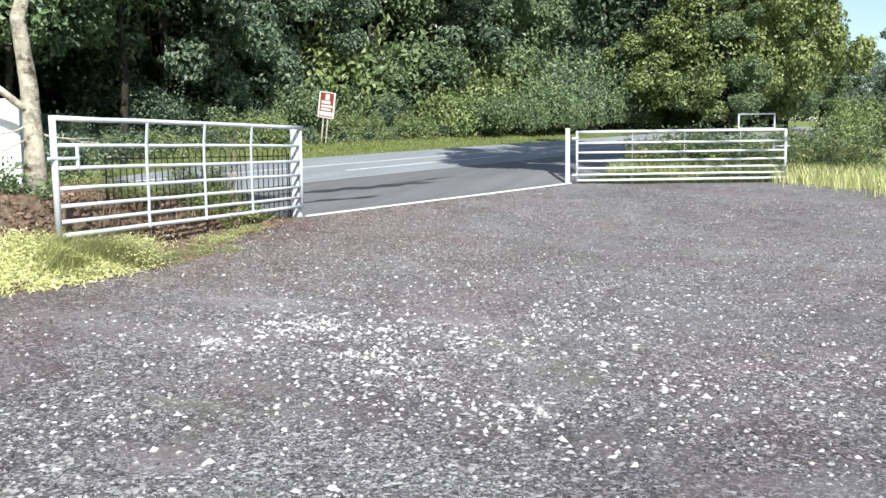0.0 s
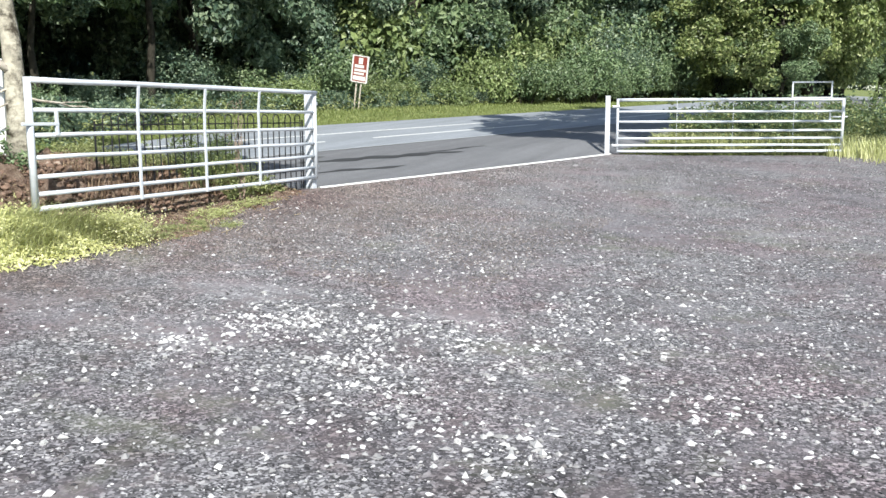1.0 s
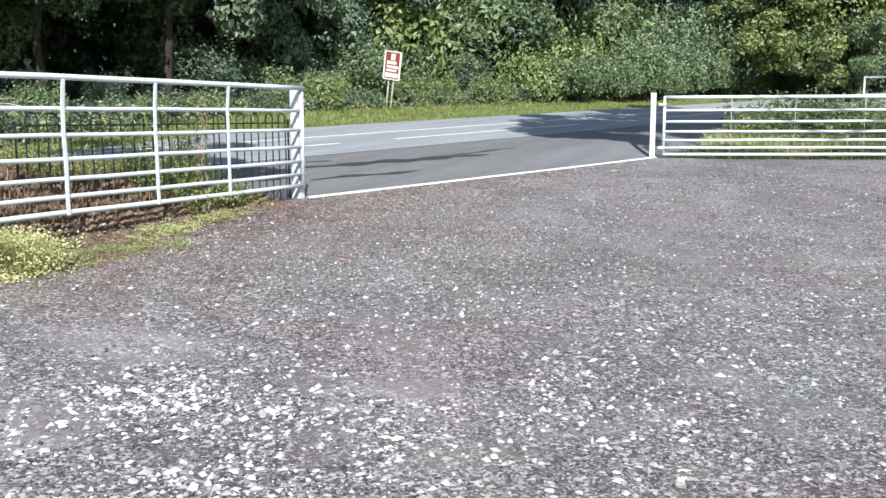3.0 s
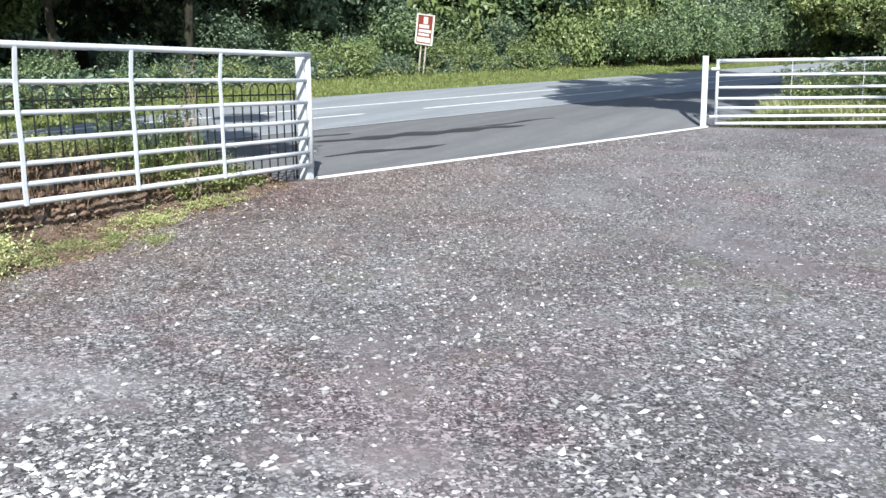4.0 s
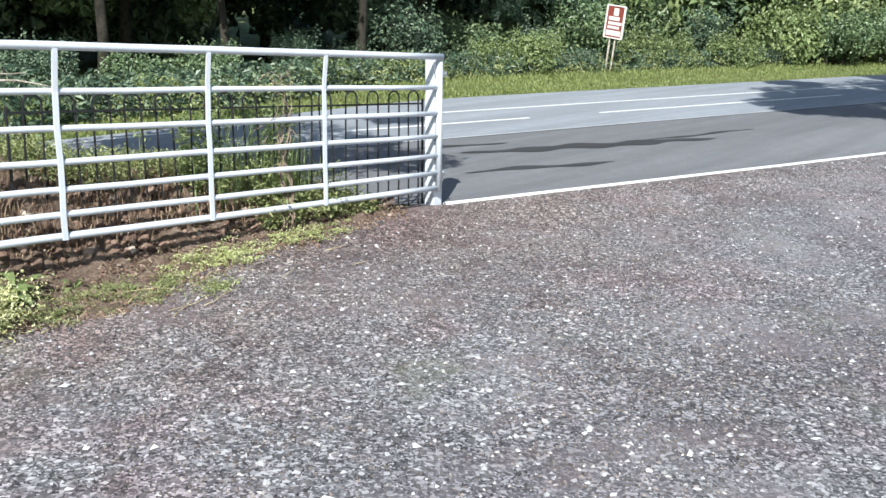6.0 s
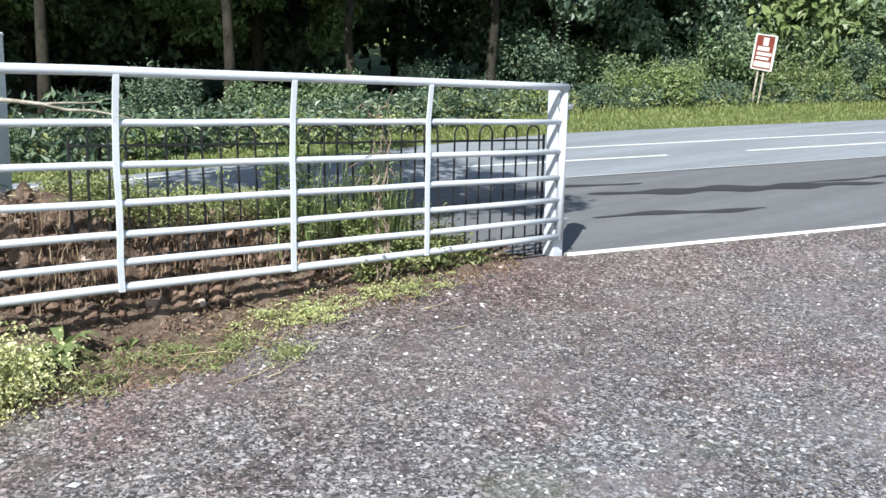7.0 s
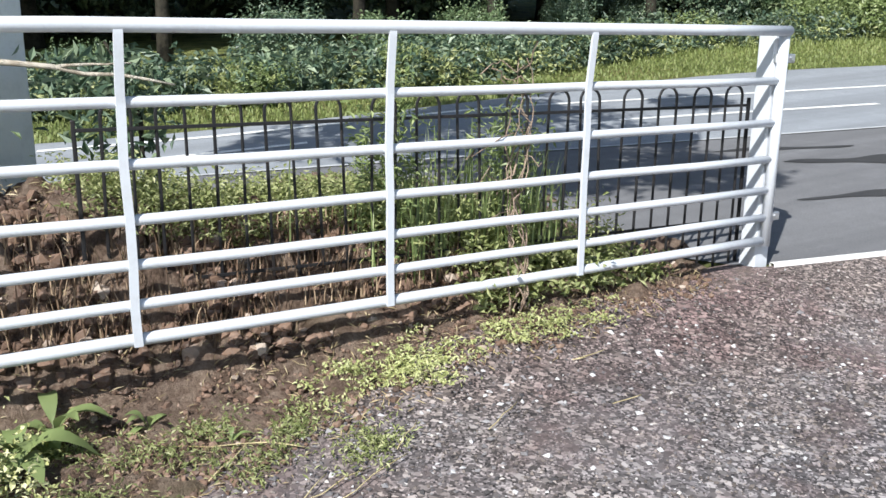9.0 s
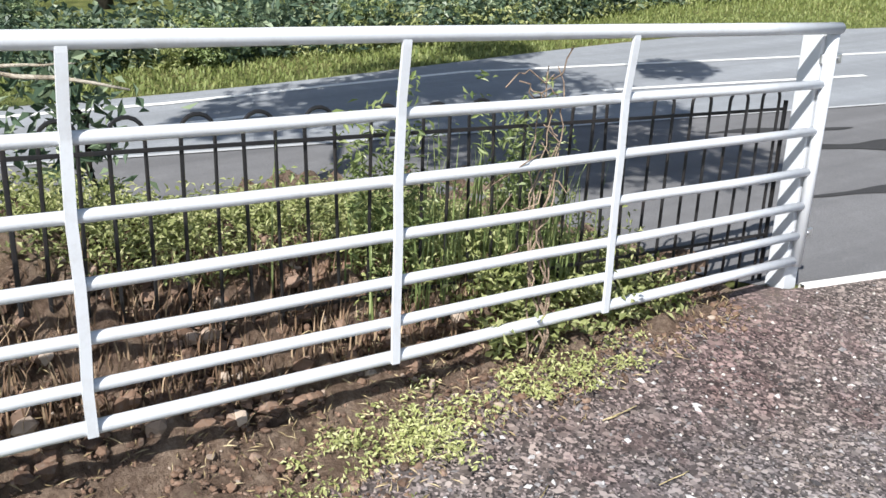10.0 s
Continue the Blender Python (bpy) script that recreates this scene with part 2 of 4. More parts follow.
# ---- mesh helpers ----
def mesh_ob(name, verts, faces, mat, parent=None, smooth=False, label=""):
    me = bpy.data.meshes.new(name)
    me.from_pydata([tuple(v) for v in np.asarray(verts, float).tolist()], [], faces if isinstance(faces, list) else faces.tolist())
    me.materials.append(mat)
    if smooth:
        me.shade_smooth()
    ob = new(name, me)
    ob.parent = parent
    return tagged(ob, label)


def part(name, bm, material, parent, label="", smooth=False):
    me = bpy.data.meshes.new(name)
    bm.to_mesh(me)
    bm.free()
    me.materials.append(material)
    if smooth:
        me.shade_smooth()
    ob = new(name, me)
    ob.parent = parent
    return tagged(ob, label)


def box_bm(sx, sy, sz, m=None, bevel=0.004):
    bm = bmesh.new()
    bmesh.ops.create_cube(bm, size=1, matrix=(m or Matrix()) @ Matrix.Diagonal((sx, sy, sz, 1)))
    if bevel:
        bmesh.ops.bevel(bm, geom=bm.edges[:], offset=bevel, segments=2, affect="EDGES", profile=0.5)
    return bm


def tube(points, radii, sides=10, cap=True):
    """Verts and faces of a tube through the points."""
    pts = [Vector(p) for p in points]
    vs, fs = [], []
    ref = None
    for i, p in enumerate(pts):
        a = (pts[min(i + 1, len(pts) - 1)] - pts[max(i - 1, 0)]).normalized()
        if ref is None:
            ref = a.orthogonal().normalized()
        ref = (ref - a * ref.dot(a)).normalized()
        q = a.cross(ref)
        r = radii[i] if isinstance(radii, (list, tuple)) else radii
        for k in range(sides):
            t = 2 * math.pi * k / sides
            vs.append(p + (ref * math.cos(t) + q * math.sin(t)) * r)
    for i in range(len(pts) - 1):
        for k in range(sides):
            k2 = (k + 1) % sides
            fs.append((i * sides + k, i * sides + k2, (i + 1) * sides + k2, (i + 1) * sides + k))
    if cap:
        fs.append(tuple(range(sides))[::-1])
        n = (len(pts) - 1) * sides
        fs.append(tuple(range(n, n + sides)))
    return [tuple(v) for v in vs], fs


def joined(pieces):
    vs, fs = [], []
    for v, f in pieces:
        o = len(vs)
        vs += v
        fs += [tuple(i + o for i in q) for q in f]
    return vs, fs


def thing(name, at, label, category, group="", kind="", rz=0.0):
    ob = new(name)
    ob.matrix_basis = pose(*at, 0, 0, rz)
    ob.empty_display_size = 0.2
    return tagged(ob, label, category, group, kind)


def leaves(centres, normals, length, width, rng, fold=0.25):
    """Folded four-cornered leaves at the centres, facing about along the normals."""
    n = len(centres)
    nr = normals / (np.linalg.norm(normals, axis=1, keepdims=True) + 1e-9)
    a = rng.normal(size=(n, 3))
    a -= nr * np.sum(a * nr, axis=1, keepdims=True)
    a /= np.linalg.norm(a, axis=1, keepdims=True) + 1e-9
    b = np.cross(nr, a)
    L = (length * rng.uniform(0.6, 1.35, n))[:, None]
    W = (width * rng.uniform(0.6, 1.3, n))[:, None]
    base, tip = centres - a * L / 2, centres + a * L / 2 - nr * L * 0.12
    l = centres + b * W / 2 + nr * W * fold
    r = centres - b * W / 2 + nr * W * fold
    v = np.stack([base, r, tip, l], 1).reshape(-1, 3)
    i = np.arange(n)[:, None] * 4
    f = np.concatenate([i + np.array([0, 1, 2]), i + np.array([0, 2, 3])], 1).reshape(-1, 3)
    return v, f


def clump_cloud(blobs, per, rng, shell=0.55):
    """Leaf places and facings on uneven shells round blobs (x, y, z, rx, ry, rz)."""
    cs, ns = [], []
    for x, y, z, rx, ry, rz in blobs:
        q = rng.normal(size=(per, 3))
        q /= np.linalg.norm(q, axis=1, keepdims=True)
        rad = shell + (1 - shell) * rng.random(per) ** 0.5
        rad *= 1 + 0.18 * np.sin(5 * q[:, 0] + 3 * x) * np.sin(5 * q[:, 1] + 2 * y) + 0.12 * np.sin(9 * q[:, 2] + z)
        cs.append(q * rad[:, None] * [rx, ry, rz] + [x, y, z])
        ns.append(q + [0, 0, 0.5] + rng.normal(size=(per, 3)) * 0.55)
    return np.concatenate(cs), np.concatenate(ns)


def blades(x, y, z, h, w, rng, lean=0.5, tilt=None):
    """Bent grass blades, two quads each, ending in a point."""
    n = len(x)
    t = rng.uniform(0, 2 * math.pi, n)
    dx, dy = np.cos(t), np.sin(t)
    ln = lean * rng.uniform(0.2, 1.4, n) * h
    if tilt is not None:
        dx, dy = dx * 0.5 + tilt[0], dy * 0.5 + tilt[1]
    px, py = -dy * w / 2, dx * w / 2
    z0 = np.zeros(n)
    P = lambda k, up, sgn, s: np.stack([x + dx * ln * k + px * sgn * s, y + dy * ln * k + py * sgn * s, z + h * up], 1)
    v = np.stack([P(0, 0, -1, 1), P(0, 0, 1, 1), P(0.35, 0.6, 1, 0.8), P(0.35, 0.6, -1, 0.8), P(1.0, 0.92, 0, 0)], 1).reshape(-1, 3)
    i = np.arange(n)[:, None] * 5
    f3 = np.concatenate([i + np.array([0, 1, 2]), i + np.array([0, 2, 3]), i + np.array([3, 2, 4])], 1).reshape(-1, 3)
    return v, f3


def pebbles(x, y, z, size, rng, flat=0.55):
    """Eight-sided lumps of uneven shape."""
    n = len(x)
    o = np.array([[1, 0, 0], [0, 1, 0], [-1, 0, 0], [0, -1, 0], [0, 0, 1], [0, 0, -1]], float)
    t = rng.uniform(0, 2 * math.pi, n)
    c, s = np.cos(t), np.sin(t)
    v = o[None] * rng.uniform(0.6, 1.3, (n, 6, 1)) + rng.normal(size=(n, 6, 3)) * 0.18
    v *= (size[:, None] * np.stack([np.ones(n), rng.uniform(0.55, 1, n), np.full(n, flat) * rng.uniform(0.7, 1.2, n)], 1))[:, None, :]
    vx = v[..., 0] * c[:, None] - v[..., 1] * s[:, None] + x[:, None]
    vy = v[..., 0] * s[:, None] + v[..., 1] * c[:, None] + y[:, None]
    vz = v[..., 2] + z[:, None]
    V = np.stack([vx, vy, vz], 2).reshape(-1, 3)
    q = np.array([[0, 1, 4], [1, 2, 4], [2, 3, 4], [3, 0, 4], [1, 0, 5], [2, 1, 5], [3, 2, 5], [0, 3, 5]])
    F = (np.arange(n)[:, None, None] * 6 + q[None]).reshape(-1, 3)
    return V, F


GOLD = (1 + 5 ** 0.5) / 2
ICO = np.array([(-1, GOLD, 0), (1, GOLD, 0), (-1, -GOLD, 0), (1, -GOLD, 0), (0, -1, GOLD), (0, 1, GOLD), (0, -1, -GOLD), (0, 1, -GOLD), (GOLD, 0, -1), (GOLD, 0, 1), (-GOLD, 0, -1), (-GOLD, 0, 1)]) / 1.9
ICO_F = np.array([(0, 11, 5), (0, 5, 1), (0, 1, 7), (0, 7, 10), (0, 10, 11), (1, 5, 9), (5, 11, 4), (11, 10, 2), (10, 7, 6), (7, 1, 8), (3, 9, 4), (3, 4, 2), (3, 2, 6), (3, 6, 8), (3, 8, 9), (4, 9, 5), (2, 4, 11), (6, 2, 10), (8, 6, 7), (9, 8, 1)])


def lumps(x, y, z, size, rng, flat=0.7):
    """Rounded uneven stones and clods of twenty faces."""
    n = len(x)
    t = rng.uniform(0, 2 * math.pi, n)[:, None]
    v = ICO[None] * rng.uniform(0.72, 1.2, (n, 12, 1)) + rng.normal(size=(n, 12, 3)) * 0.06
    v = v * (size[:, None] * np.stack([np.ones(n), rng.uniform(0.55, 1, n), flat * rng.uniform(0.7, 1.2, n)], 1))[:, None, :]
    vx, vy = v[..., 0] * np.cos(t) - v[..., 1] * np.sin(t) + x[:, None], v[..., 0] * np.sin(t) + v[..., 1] * np.cos(t) + y[:, None]
    V = np.stack([vx, vy, v[..., 2] + z[:, None]], 2).reshape(-1, 3)
    return V, (np.arange(n)[:, None, None] * 12 + ICO_F[None]).reshape(-1, 3)


def grid(us, vs, f):
    """A sheet over the product of us and vs; f gives x, y, z arrays."""
    U, V = np.meshgrid(us, vs, indexing="ij")
    X, Y, Z = f(U, V)
    n, m = U.shape
    vert = np.stack([X, Y, Z], 2).reshape(-1, 3)
    i = (np.arange(n - 1)[:, None] * m + np.arange(m - 1)[None]).reshape(-1)
    return vert, np.stack([i, i + m, i + m + 1, i + 1], 1)


# ---- ground, road, yard ----
def lay(up):
    def f(S, D):
        X, Y = xy(S, D)
        return X, Y, height(X, Y) + up
    return f


far_s = np.concatenate([np.linspace(-900, -30, 12)[:-1], np.linspace(-30, -8, 30)[:-1], np.linspace(-8, 3, 100)[:-1], np.linspace(3, 40, 70)[:-1], np.linspace(40, 900, 16)])
far_d = np.concatenate([np.linspace(-900, -20, 10)[:-1], np.linspace(-20, -3, 18)[:-1], np.linspace(-3, 4, 72)[:-1], np.linspace(4, 25, 45)[:-1], np.linspace(25, 900, 14)])


def under(S, D):
    # the sheet keeps well under the earth of the bank
    X, Y, Z = lay(-0.012)(S, D)
    return X, Y, Z - 0.12 * step(-2.5, -2.2, X) * step(0.6, 0.3, X - earth_edge(Y)) * step(-7.4, -7.0, Y) * step(-0.15, -0.5, Y)


g = mesh_ob("ground", *grid(far_s, far_d, under), TURF, smooth=True)
tagged(g, "uneven grassy ground reaching to the horizon", "ground", kind="structure")
v, f = grid(np.concatenate([np.linspace(-40, -8, 12)[:-1], np.linspace(-8, 60, 90)]), np.linspace(0, 1, 14), lambda S, T: lay(0.0)(S, 3.42 + (far_edge(S) - 3.42) * T))
tagged(mesh_ob("road", v, f, ROAD, smooth=True), "grey asphalt country road with worn white lines", "road", kind="structure")
def inner(S):
    return np.where(S < 0, 2.0 - 1.95 * step(-1.6, 0.0, S), 0.02 + 0.028 * np.minimum(S, 10))


v, f = grid(np.linspace(-14, 60, 220), np.linspace(0, 1, 24), lambda S, T: lay(-0.003)(S, inner(S) + (3.42 - inner(S)) * T))
tagged(mesh_ob("apron", v, f, APRON, smooth=True), "dark asphalt apron between the road and the gravel yard", "road", kind="structure")
def yard_edge(S):
    # the gravel ends at the kerb, and short of the bank beside the open gate
    return np.where(S > -0.1, 0.028 * np.clip(S, 0, 10), (S * SN - earth_edge(S) * step(-0.1, -1.0, S) + 0.15) / CS)


v, f = grid(np.linspace(-22, 13.0, 240), np.linspace(0, 1, 80), lambda S, T: lay(0.0)(S, -16 + (16 + yard_edge(S)) * T))
yard = mesh_ob("yard", v, f, GRAVEL, smooth=True)
tagged(yard, "loose grey gravel yard sloping up to the road", "gravel yard", kind="structure")


def strip(name, s0, s1, d_of, w, mat, label, up=0.006, n=40):
    v, f = grid(np.linspace(s0, s1, n), np.array([-w / 2, w / 2]), lambda S, D: lay(up)(S, d_of(S) + D))
    return tagged(mesh_ob(name, v, f, mat), label, "road marking", kind="structure")


for a, b in ((-14, -6.0), (-4.5, 60)):
    strip("road_line", a, b, lambda S: np.minimum(5.88, far_edge(S) - 0.4), 0.09, LINE, "worn white painted line on the grey road")
for a, b in ((-14, -9), (-6, -2), (1.5, 5.0), (6.6, 14), (18, 30)):
    strip("road_line", a, b, lambda S: np.minimum(4.66, far_edge(S) - 1.2), 0.09, LINE, "worn white painted line on the grey road")
strip("road_line", -14, 60, lambda S: 3.42 + 0 * S, 0.05, FADED, "thin faded white edge line on the road", n=80)
# tree shadows across the apron, painted as thin dark strips
for a, b, d0, k, w in ((1.9, 6.0, 2.32, -0.155, 0.36), (1.2, 3.4, 1.3, -0.1, 0.13), (4.9, 7.4, 2.0, 0.02, 0.09), (1.5, 3.0, 2.9, -0.1, 0.12)):
    v, f = grid(np.linspace(a, b, 40), np.array([-0.5, 0.5]), lambda S, D: lay(0.003)(S, d0 + k * (S - a) + w * D * np.sin(np.pi * (S - a) / (b - a)) ** 0.6 * (1 + 0.35 * np.sin(7 * S)) + 0.03 * np.sin(4 * S)))
    tagged(mesh_ob("tar_streak", v, f, CAST_SHADE), "dark streak of painted tree shade along the asphalt apron", "road stain", kind="structure")
v, f = grid(np.linspace(0.05, 9.95, 60), np.array([-0.026, -0.02, 0.02, 0.026]), lambda S, D: (*xy(S, D + 0.028 * S), height(*xy(S, D + 0.028 * S)) + np.where(np.abs(D) > 0.022, -0.02, 0.018)))
tagged(mesh_ob("kerb_edging", v, f, KERB), "thin white-painted edging between gravel and asphalt", "kerb", kind="structure")
# bare earth of the bank and under the gate
v, f = grid(np.linspace(-2.6, 1.0, 170), np.linspace(-7.5, -0.12, 360), lambda X, Y: (X, Y, height(X, Y) + 0.004 + 0.022 * (wobble(X, Y, 2.2, 8) + 0.6 * wobble(X, Y, 5.0, 18)) * step(0.1, -0.2, X - earth_edge(Y)) + 0.06 * step(-0.1, -0.4, X) * np.clip(wobble(X, Y, 1.6, 9), -0.6, 0.9) + 0.03 * step(-0.05, -0.3, X) * wobble(0.3 * X, Y, 6.0, 19) - 0.09 * step(-0.10, 0.12, X - earth_edge(Y)) - 0.05 * step(-0.5, -0.12, Y)))
tagged(mesh_ob("earth_bank", v, f, EARTH, smooth=True), "bare brown earth bank with clods behind the open gate", "earth bank", kind="structure")


# ---- gates ----
def rail(name, a, b, r, parent, mat=WHITE, sides=12):
    v, f = tube([a, b], r, sides)
    ob = mesh_ob(name, v, f, mat, parent)
    for p in ob.data.polygons:
        p.use_smooth = len(p.vertices) == 4
    return ob


RAILS = (1.25, 0.98, 0.748, 0.543, 0.364, 0.205, 0.068)
TOP_OUT = 0.03


def flat_bar(points, wide, thick):
    """A flat bar, its broad side along y, bent through the points."""
    vs, fs = [], []
    for x, y, z in points:
        vs += [(x + a * thick / 2, y + b * wide / 2, z) for a, b in ((-1, -1), (1, -1), (1, 1), (-1, 1))]
    for i in range(len(points) - 1):
        fs += [(4 * i + k, 4 * i + (k + 1) % 4, 4 * i + 4 + (k + 1) % 4, 4 * i + 4 + k) for k in range(4)]
    n = 4 * len(points) - 4
    return vs, fs + [(3, 2, 1, 0), (n, n + 1, n + 2, n + 3)]


def field_gate(at, rz, length, braces, flat, label, stout=1.0):
    g = thing("field_gate", at, label, "gate", "entrance gates", rz=rz)
    sag = random.Random(5)
    for i, z in enumerate(RAILS):
        out = TOP_OUT if i == 0 else 0.0
        r = stout * (0.028 if i == 0 else (0.025 if i == 6 else 0.0215))
        # thin tubes, a little uneven between the braces
        pts = [(out, -0.02 - (length - 0.02) * k / 8, z + (sag.uniform(-0.004, 0.004) if 0 < k < 8 else 0)) for k in range(9)]
        ob = mesh_ob("rail", *tube(pts, r, 12), WHITE, g)
        for p in ob.data.polygons:
            p.use_smooth = len(p.vertices) == 4
    for y, r in ((-0.03, 0.03), (-length, 0.034)):
        rail("end_upright", (0.006, y, 0.04), (0.006, y, 1.275), r, g)
    for y in braces:
        if flat:
            zs = [(0.026, y, RAILS[6] - 0.02)]
            for k in (5, 4, 3, 2, 1):
                zs.append((0.026, y + sag.uniform(-0.004, 0.004), RAILS[k]))
            zs += [(0.03, y + 0.002, RAILS[1] + 0.05), (0.046, y + 0.008, RAILS[0] - 0.03), (0.046, y + 0.008, RAILS[0] - 0.012)]
            mesh_ob("brace", *flat_bar(zs, 0.033, 0.014), WHITE, g)
        else:
            rail("brace", (0.0, y, RAILS[6]), (0.0, y, RAILS[0]), 0.0045, g, sides=8)
    for z in (1.10, 0.20):
        hinge = part("hinge", box_bm(0.035, 0.16, 0.05, Matrix.Translation((-0.03, 0.02, z)), 0.006), STEEL, g, "galvanised hinge strap")
        for yy in (-0.03, 0.06):
            v, f = tube([(-0.015, yy, z), (0.0, yy, z)], 0.011, 6)
            mesh_ob("bolt", v, f, STEEL, hinge)
    # slam latch: a lever standing inside the end upright on a sliding bar
    latch = part("latch", box_bm(0.026, 0.42, 0.03, Matrix.Translation((0.03, -length + 0.10, 0.85)), 0.005), WHITE, g, "white sliding latch bar")
    part("lever", box_bm(0.022, 0.035, 0.235, Matrix.Translation((0.03, -length + 0.29, 0.862)), 0.005), WHITE, latch)
    return g


def gate_post(at, rz, h, w, label):
    p = thing("gate_post", at, label, "gate post", "gate posts", rz=rz)
    part("shaft", box_bm(w, w, h + 0.3, Matrix.Translation((0, 0, h / 2 - 0.15)), 0.008), WHITE, p)
    part("cap", box_bm(w + 0.012, w + 0.012, 0.02, Matrix.Translation((0, 0, h + 0.008)), 0.006), WHITE, p)
    for z in (0.25, 1.12):
        v, f = tube([(0, w / 2, z), (0, w / 2 + 0.05, z)], 0.028, 10)
        mesh_ob("pin", v, f, STEEL, p, label="steel hinge pin")
    return p


field_gate((0, 0, 0), 0, 4.92, (-1.40, -2.465, -3.55), True, "white-painted tubular steel field gate standing open over bare earth")
gate_post((-0.085, -0.005, on(-0.085, -0.005)), 0, 1.33, 0.115, "white square steel gate post beside the open gate")
B_AT, B_END = Vector((2.08, 9.80, 0)), Vector((6.9, 11.85, 0))
B_RZ = math.degrees(math.atan2(B_END.y - B_AT.y, B_END.x - B_AT.x)) + 90
field_gate((B_AT.x, B_AT.y, 0.04), B_RZ, (B_END - B_AT).length, (-1.4, -2.7, -4.1), False, "white-painted tubular steel field gate with weeds growing through its foot", 1.3)
gate_post((1.90, 9.70, on(1.90, 9.70)), 13, 1.32, 0.11, "white square steel gate post beside the far gate")


def sign_frame():
    fr = thing("sign_frame", (5.80, 11.38, -0.02), "empty white rectangular metal frame standing on the gate's top rail", "sign frame", rz=B_RZ - 90)
    z0, z1, w = 1.345, 1.70, 0.90
    part("top_bar", box_bm(w, 0.03, 0.035, Matrix.Translation((w / 2, 0, z1))), WHITE, fr)
    part("bottom_bar", box_bm(w, 0.03, 0.035, Matrix.Translation((w / 2, 0, z0))), WHITE, fr)
    for x in (0.06, w - 0.06):
        part("foot", box_bm(0.03, 0.03, 0.06, Matrix.Translation((x, 0, z0 - 0.03))), WHITE, fr)
    for x in (0.0, w):
        part("side_bar", box_bm(0.035, 0.03, z1 - z0 + 0.035, Matrix.Translation((x, 0, (z1 + z0) / 2))), WHITE, fr)
    return fr


sign_frame()


# ---- iron railing ----
def railing():
    fe = thing("iron_railing", (-0.19, 0, 0), "black bow-topped iron railing overgrown with weeds beside the gate", "fence", rz=-4.6)
    n, gap, top = 15, 0.12, 0.948
    rr = np.random.default_rng(77)
    for i in range(n):
        y0 = -0.09 - i * 2 * gap
        y1 = y0 - gap
        r = gap / 2
        foot = on(-0.22 + 0.08 * y0, y0, -0.15)
        pts = [(0, y0, foot), (0, y0, top - r)]
        pts += [(0, (y0 + y1) / 2 + r * math.cos(a), top - r + r * math.sin(a)) for a in np.linspace(0.25, math.pi - 0.25, 8)]
        pts += [(0, y1, top - r), (0, y1, foot)]
        bend = rr.normal(size=2) * 0.014
        pts = [(p[0] + bend[0] * p[2], p[1] + bend[1] * p[2], p[2]) for p in pts]
        mesh_ob("hoop", *tube(pts, 0.0078, 6), IRON, fe)
    for z in (0.832, 0.16):
        part("rail", box_bm(0.009, 3.62, 0.016, Matrix.Translation((0.004, -1.86, z)), 0.002), IRON, fe)
    for y in (-0.04, -3.66):
        part("post", box_bm(0.018, 0.018, 1.15, Matrix.Translation((0, y, 0.30)), 0.004), IRON, fe)
    return fe


railing()


# ---- road sign ----
def road_sign(at):
    sg = thing("roadside_sign", at, "leaning red and white notice board on two wooden stakes", "sign", rz=-12)
    tilt = pose(0, 0, 0, 0, 9, 0)
    z0, w, h = 0.95, 0.66, 0.86
    board = part("board", box_bm(w, 0.02, h, tilt @ Matrix.Translation((0, 0, z0 + h / 2)), 0.003), BOARD_RED, sg, "dark red notice board")
    for sx, x, zz, lx, lz in ((0, 0, z0, w, 0.035), (0, 0, z0 + h, w, 0.035), (0, -w / 2, z0 + h / 2, 0.035, h), (0, w / 2, z0 + h / 2, 0.035, h)):
        part("frame_bar", box_bm(lx + 0.02, 0.03, lz, tilt @ Matrix.Translation((x, -0.006, zz)), 0.003), BOARD_WHITE, board, "white frame bar")
    for zz, lx, lz, x in ((0.70, 0.18, 0.20, 0.02), (0.52, 0.40, 0.10, -0.03), (0.39, 0.50, 0.08, 0.02), (0.28, 0.44, 0.07, -0.02), (0.13, 0.54, 0.14, 0.0)):
        part("lettering_bar", box_bm(lx, 0.006, lz, tilt @ Matrix.Translation((x, -0.013, z0 + zz)), 0.001), BOARD_WHITE, board, "pale bar of lettering")
    for x in (-0.1, 0.1):
        v, f = tube([(x - 0.06, 0.03, -0.3), (x + 0.19, 0.03, z0 + 0.4)], 0.026, 8)
        mesh_ob("stake", v, f, STAKE, sg, label="pale wooden stake")
    return sg


SX, SY = -8.15, 15.8
road_sign((SX, SY, on(SX, SY)))


# ---- white pier and tree by the gate ----
pier = thing("white_pier", (-1.66, -4.0, 0.0), "white rendered square pier behind the tree", "pier", rz=40)
part("shaft", box_bm(0.45, 0.45, 1.8, Matrix.Translation((0, 0, 0.605)), 0.015), PIER, pier)
part("coping", box_bm(0.456, 0.456, 0.03, Matrix.Translation((0, 0, 1.515)), 0.012), PIER, pier)


def limb_points(a, b, rng, n=6, wob=0.08):
    a, b = Vector(a), Vector(b)
    L = (b - a).length
    return [a.lerp(b, k / n) + Vector(rng.normal(size=3) * wob * L * (0 < k < n) * 0.5) for k in range(n + 1)]


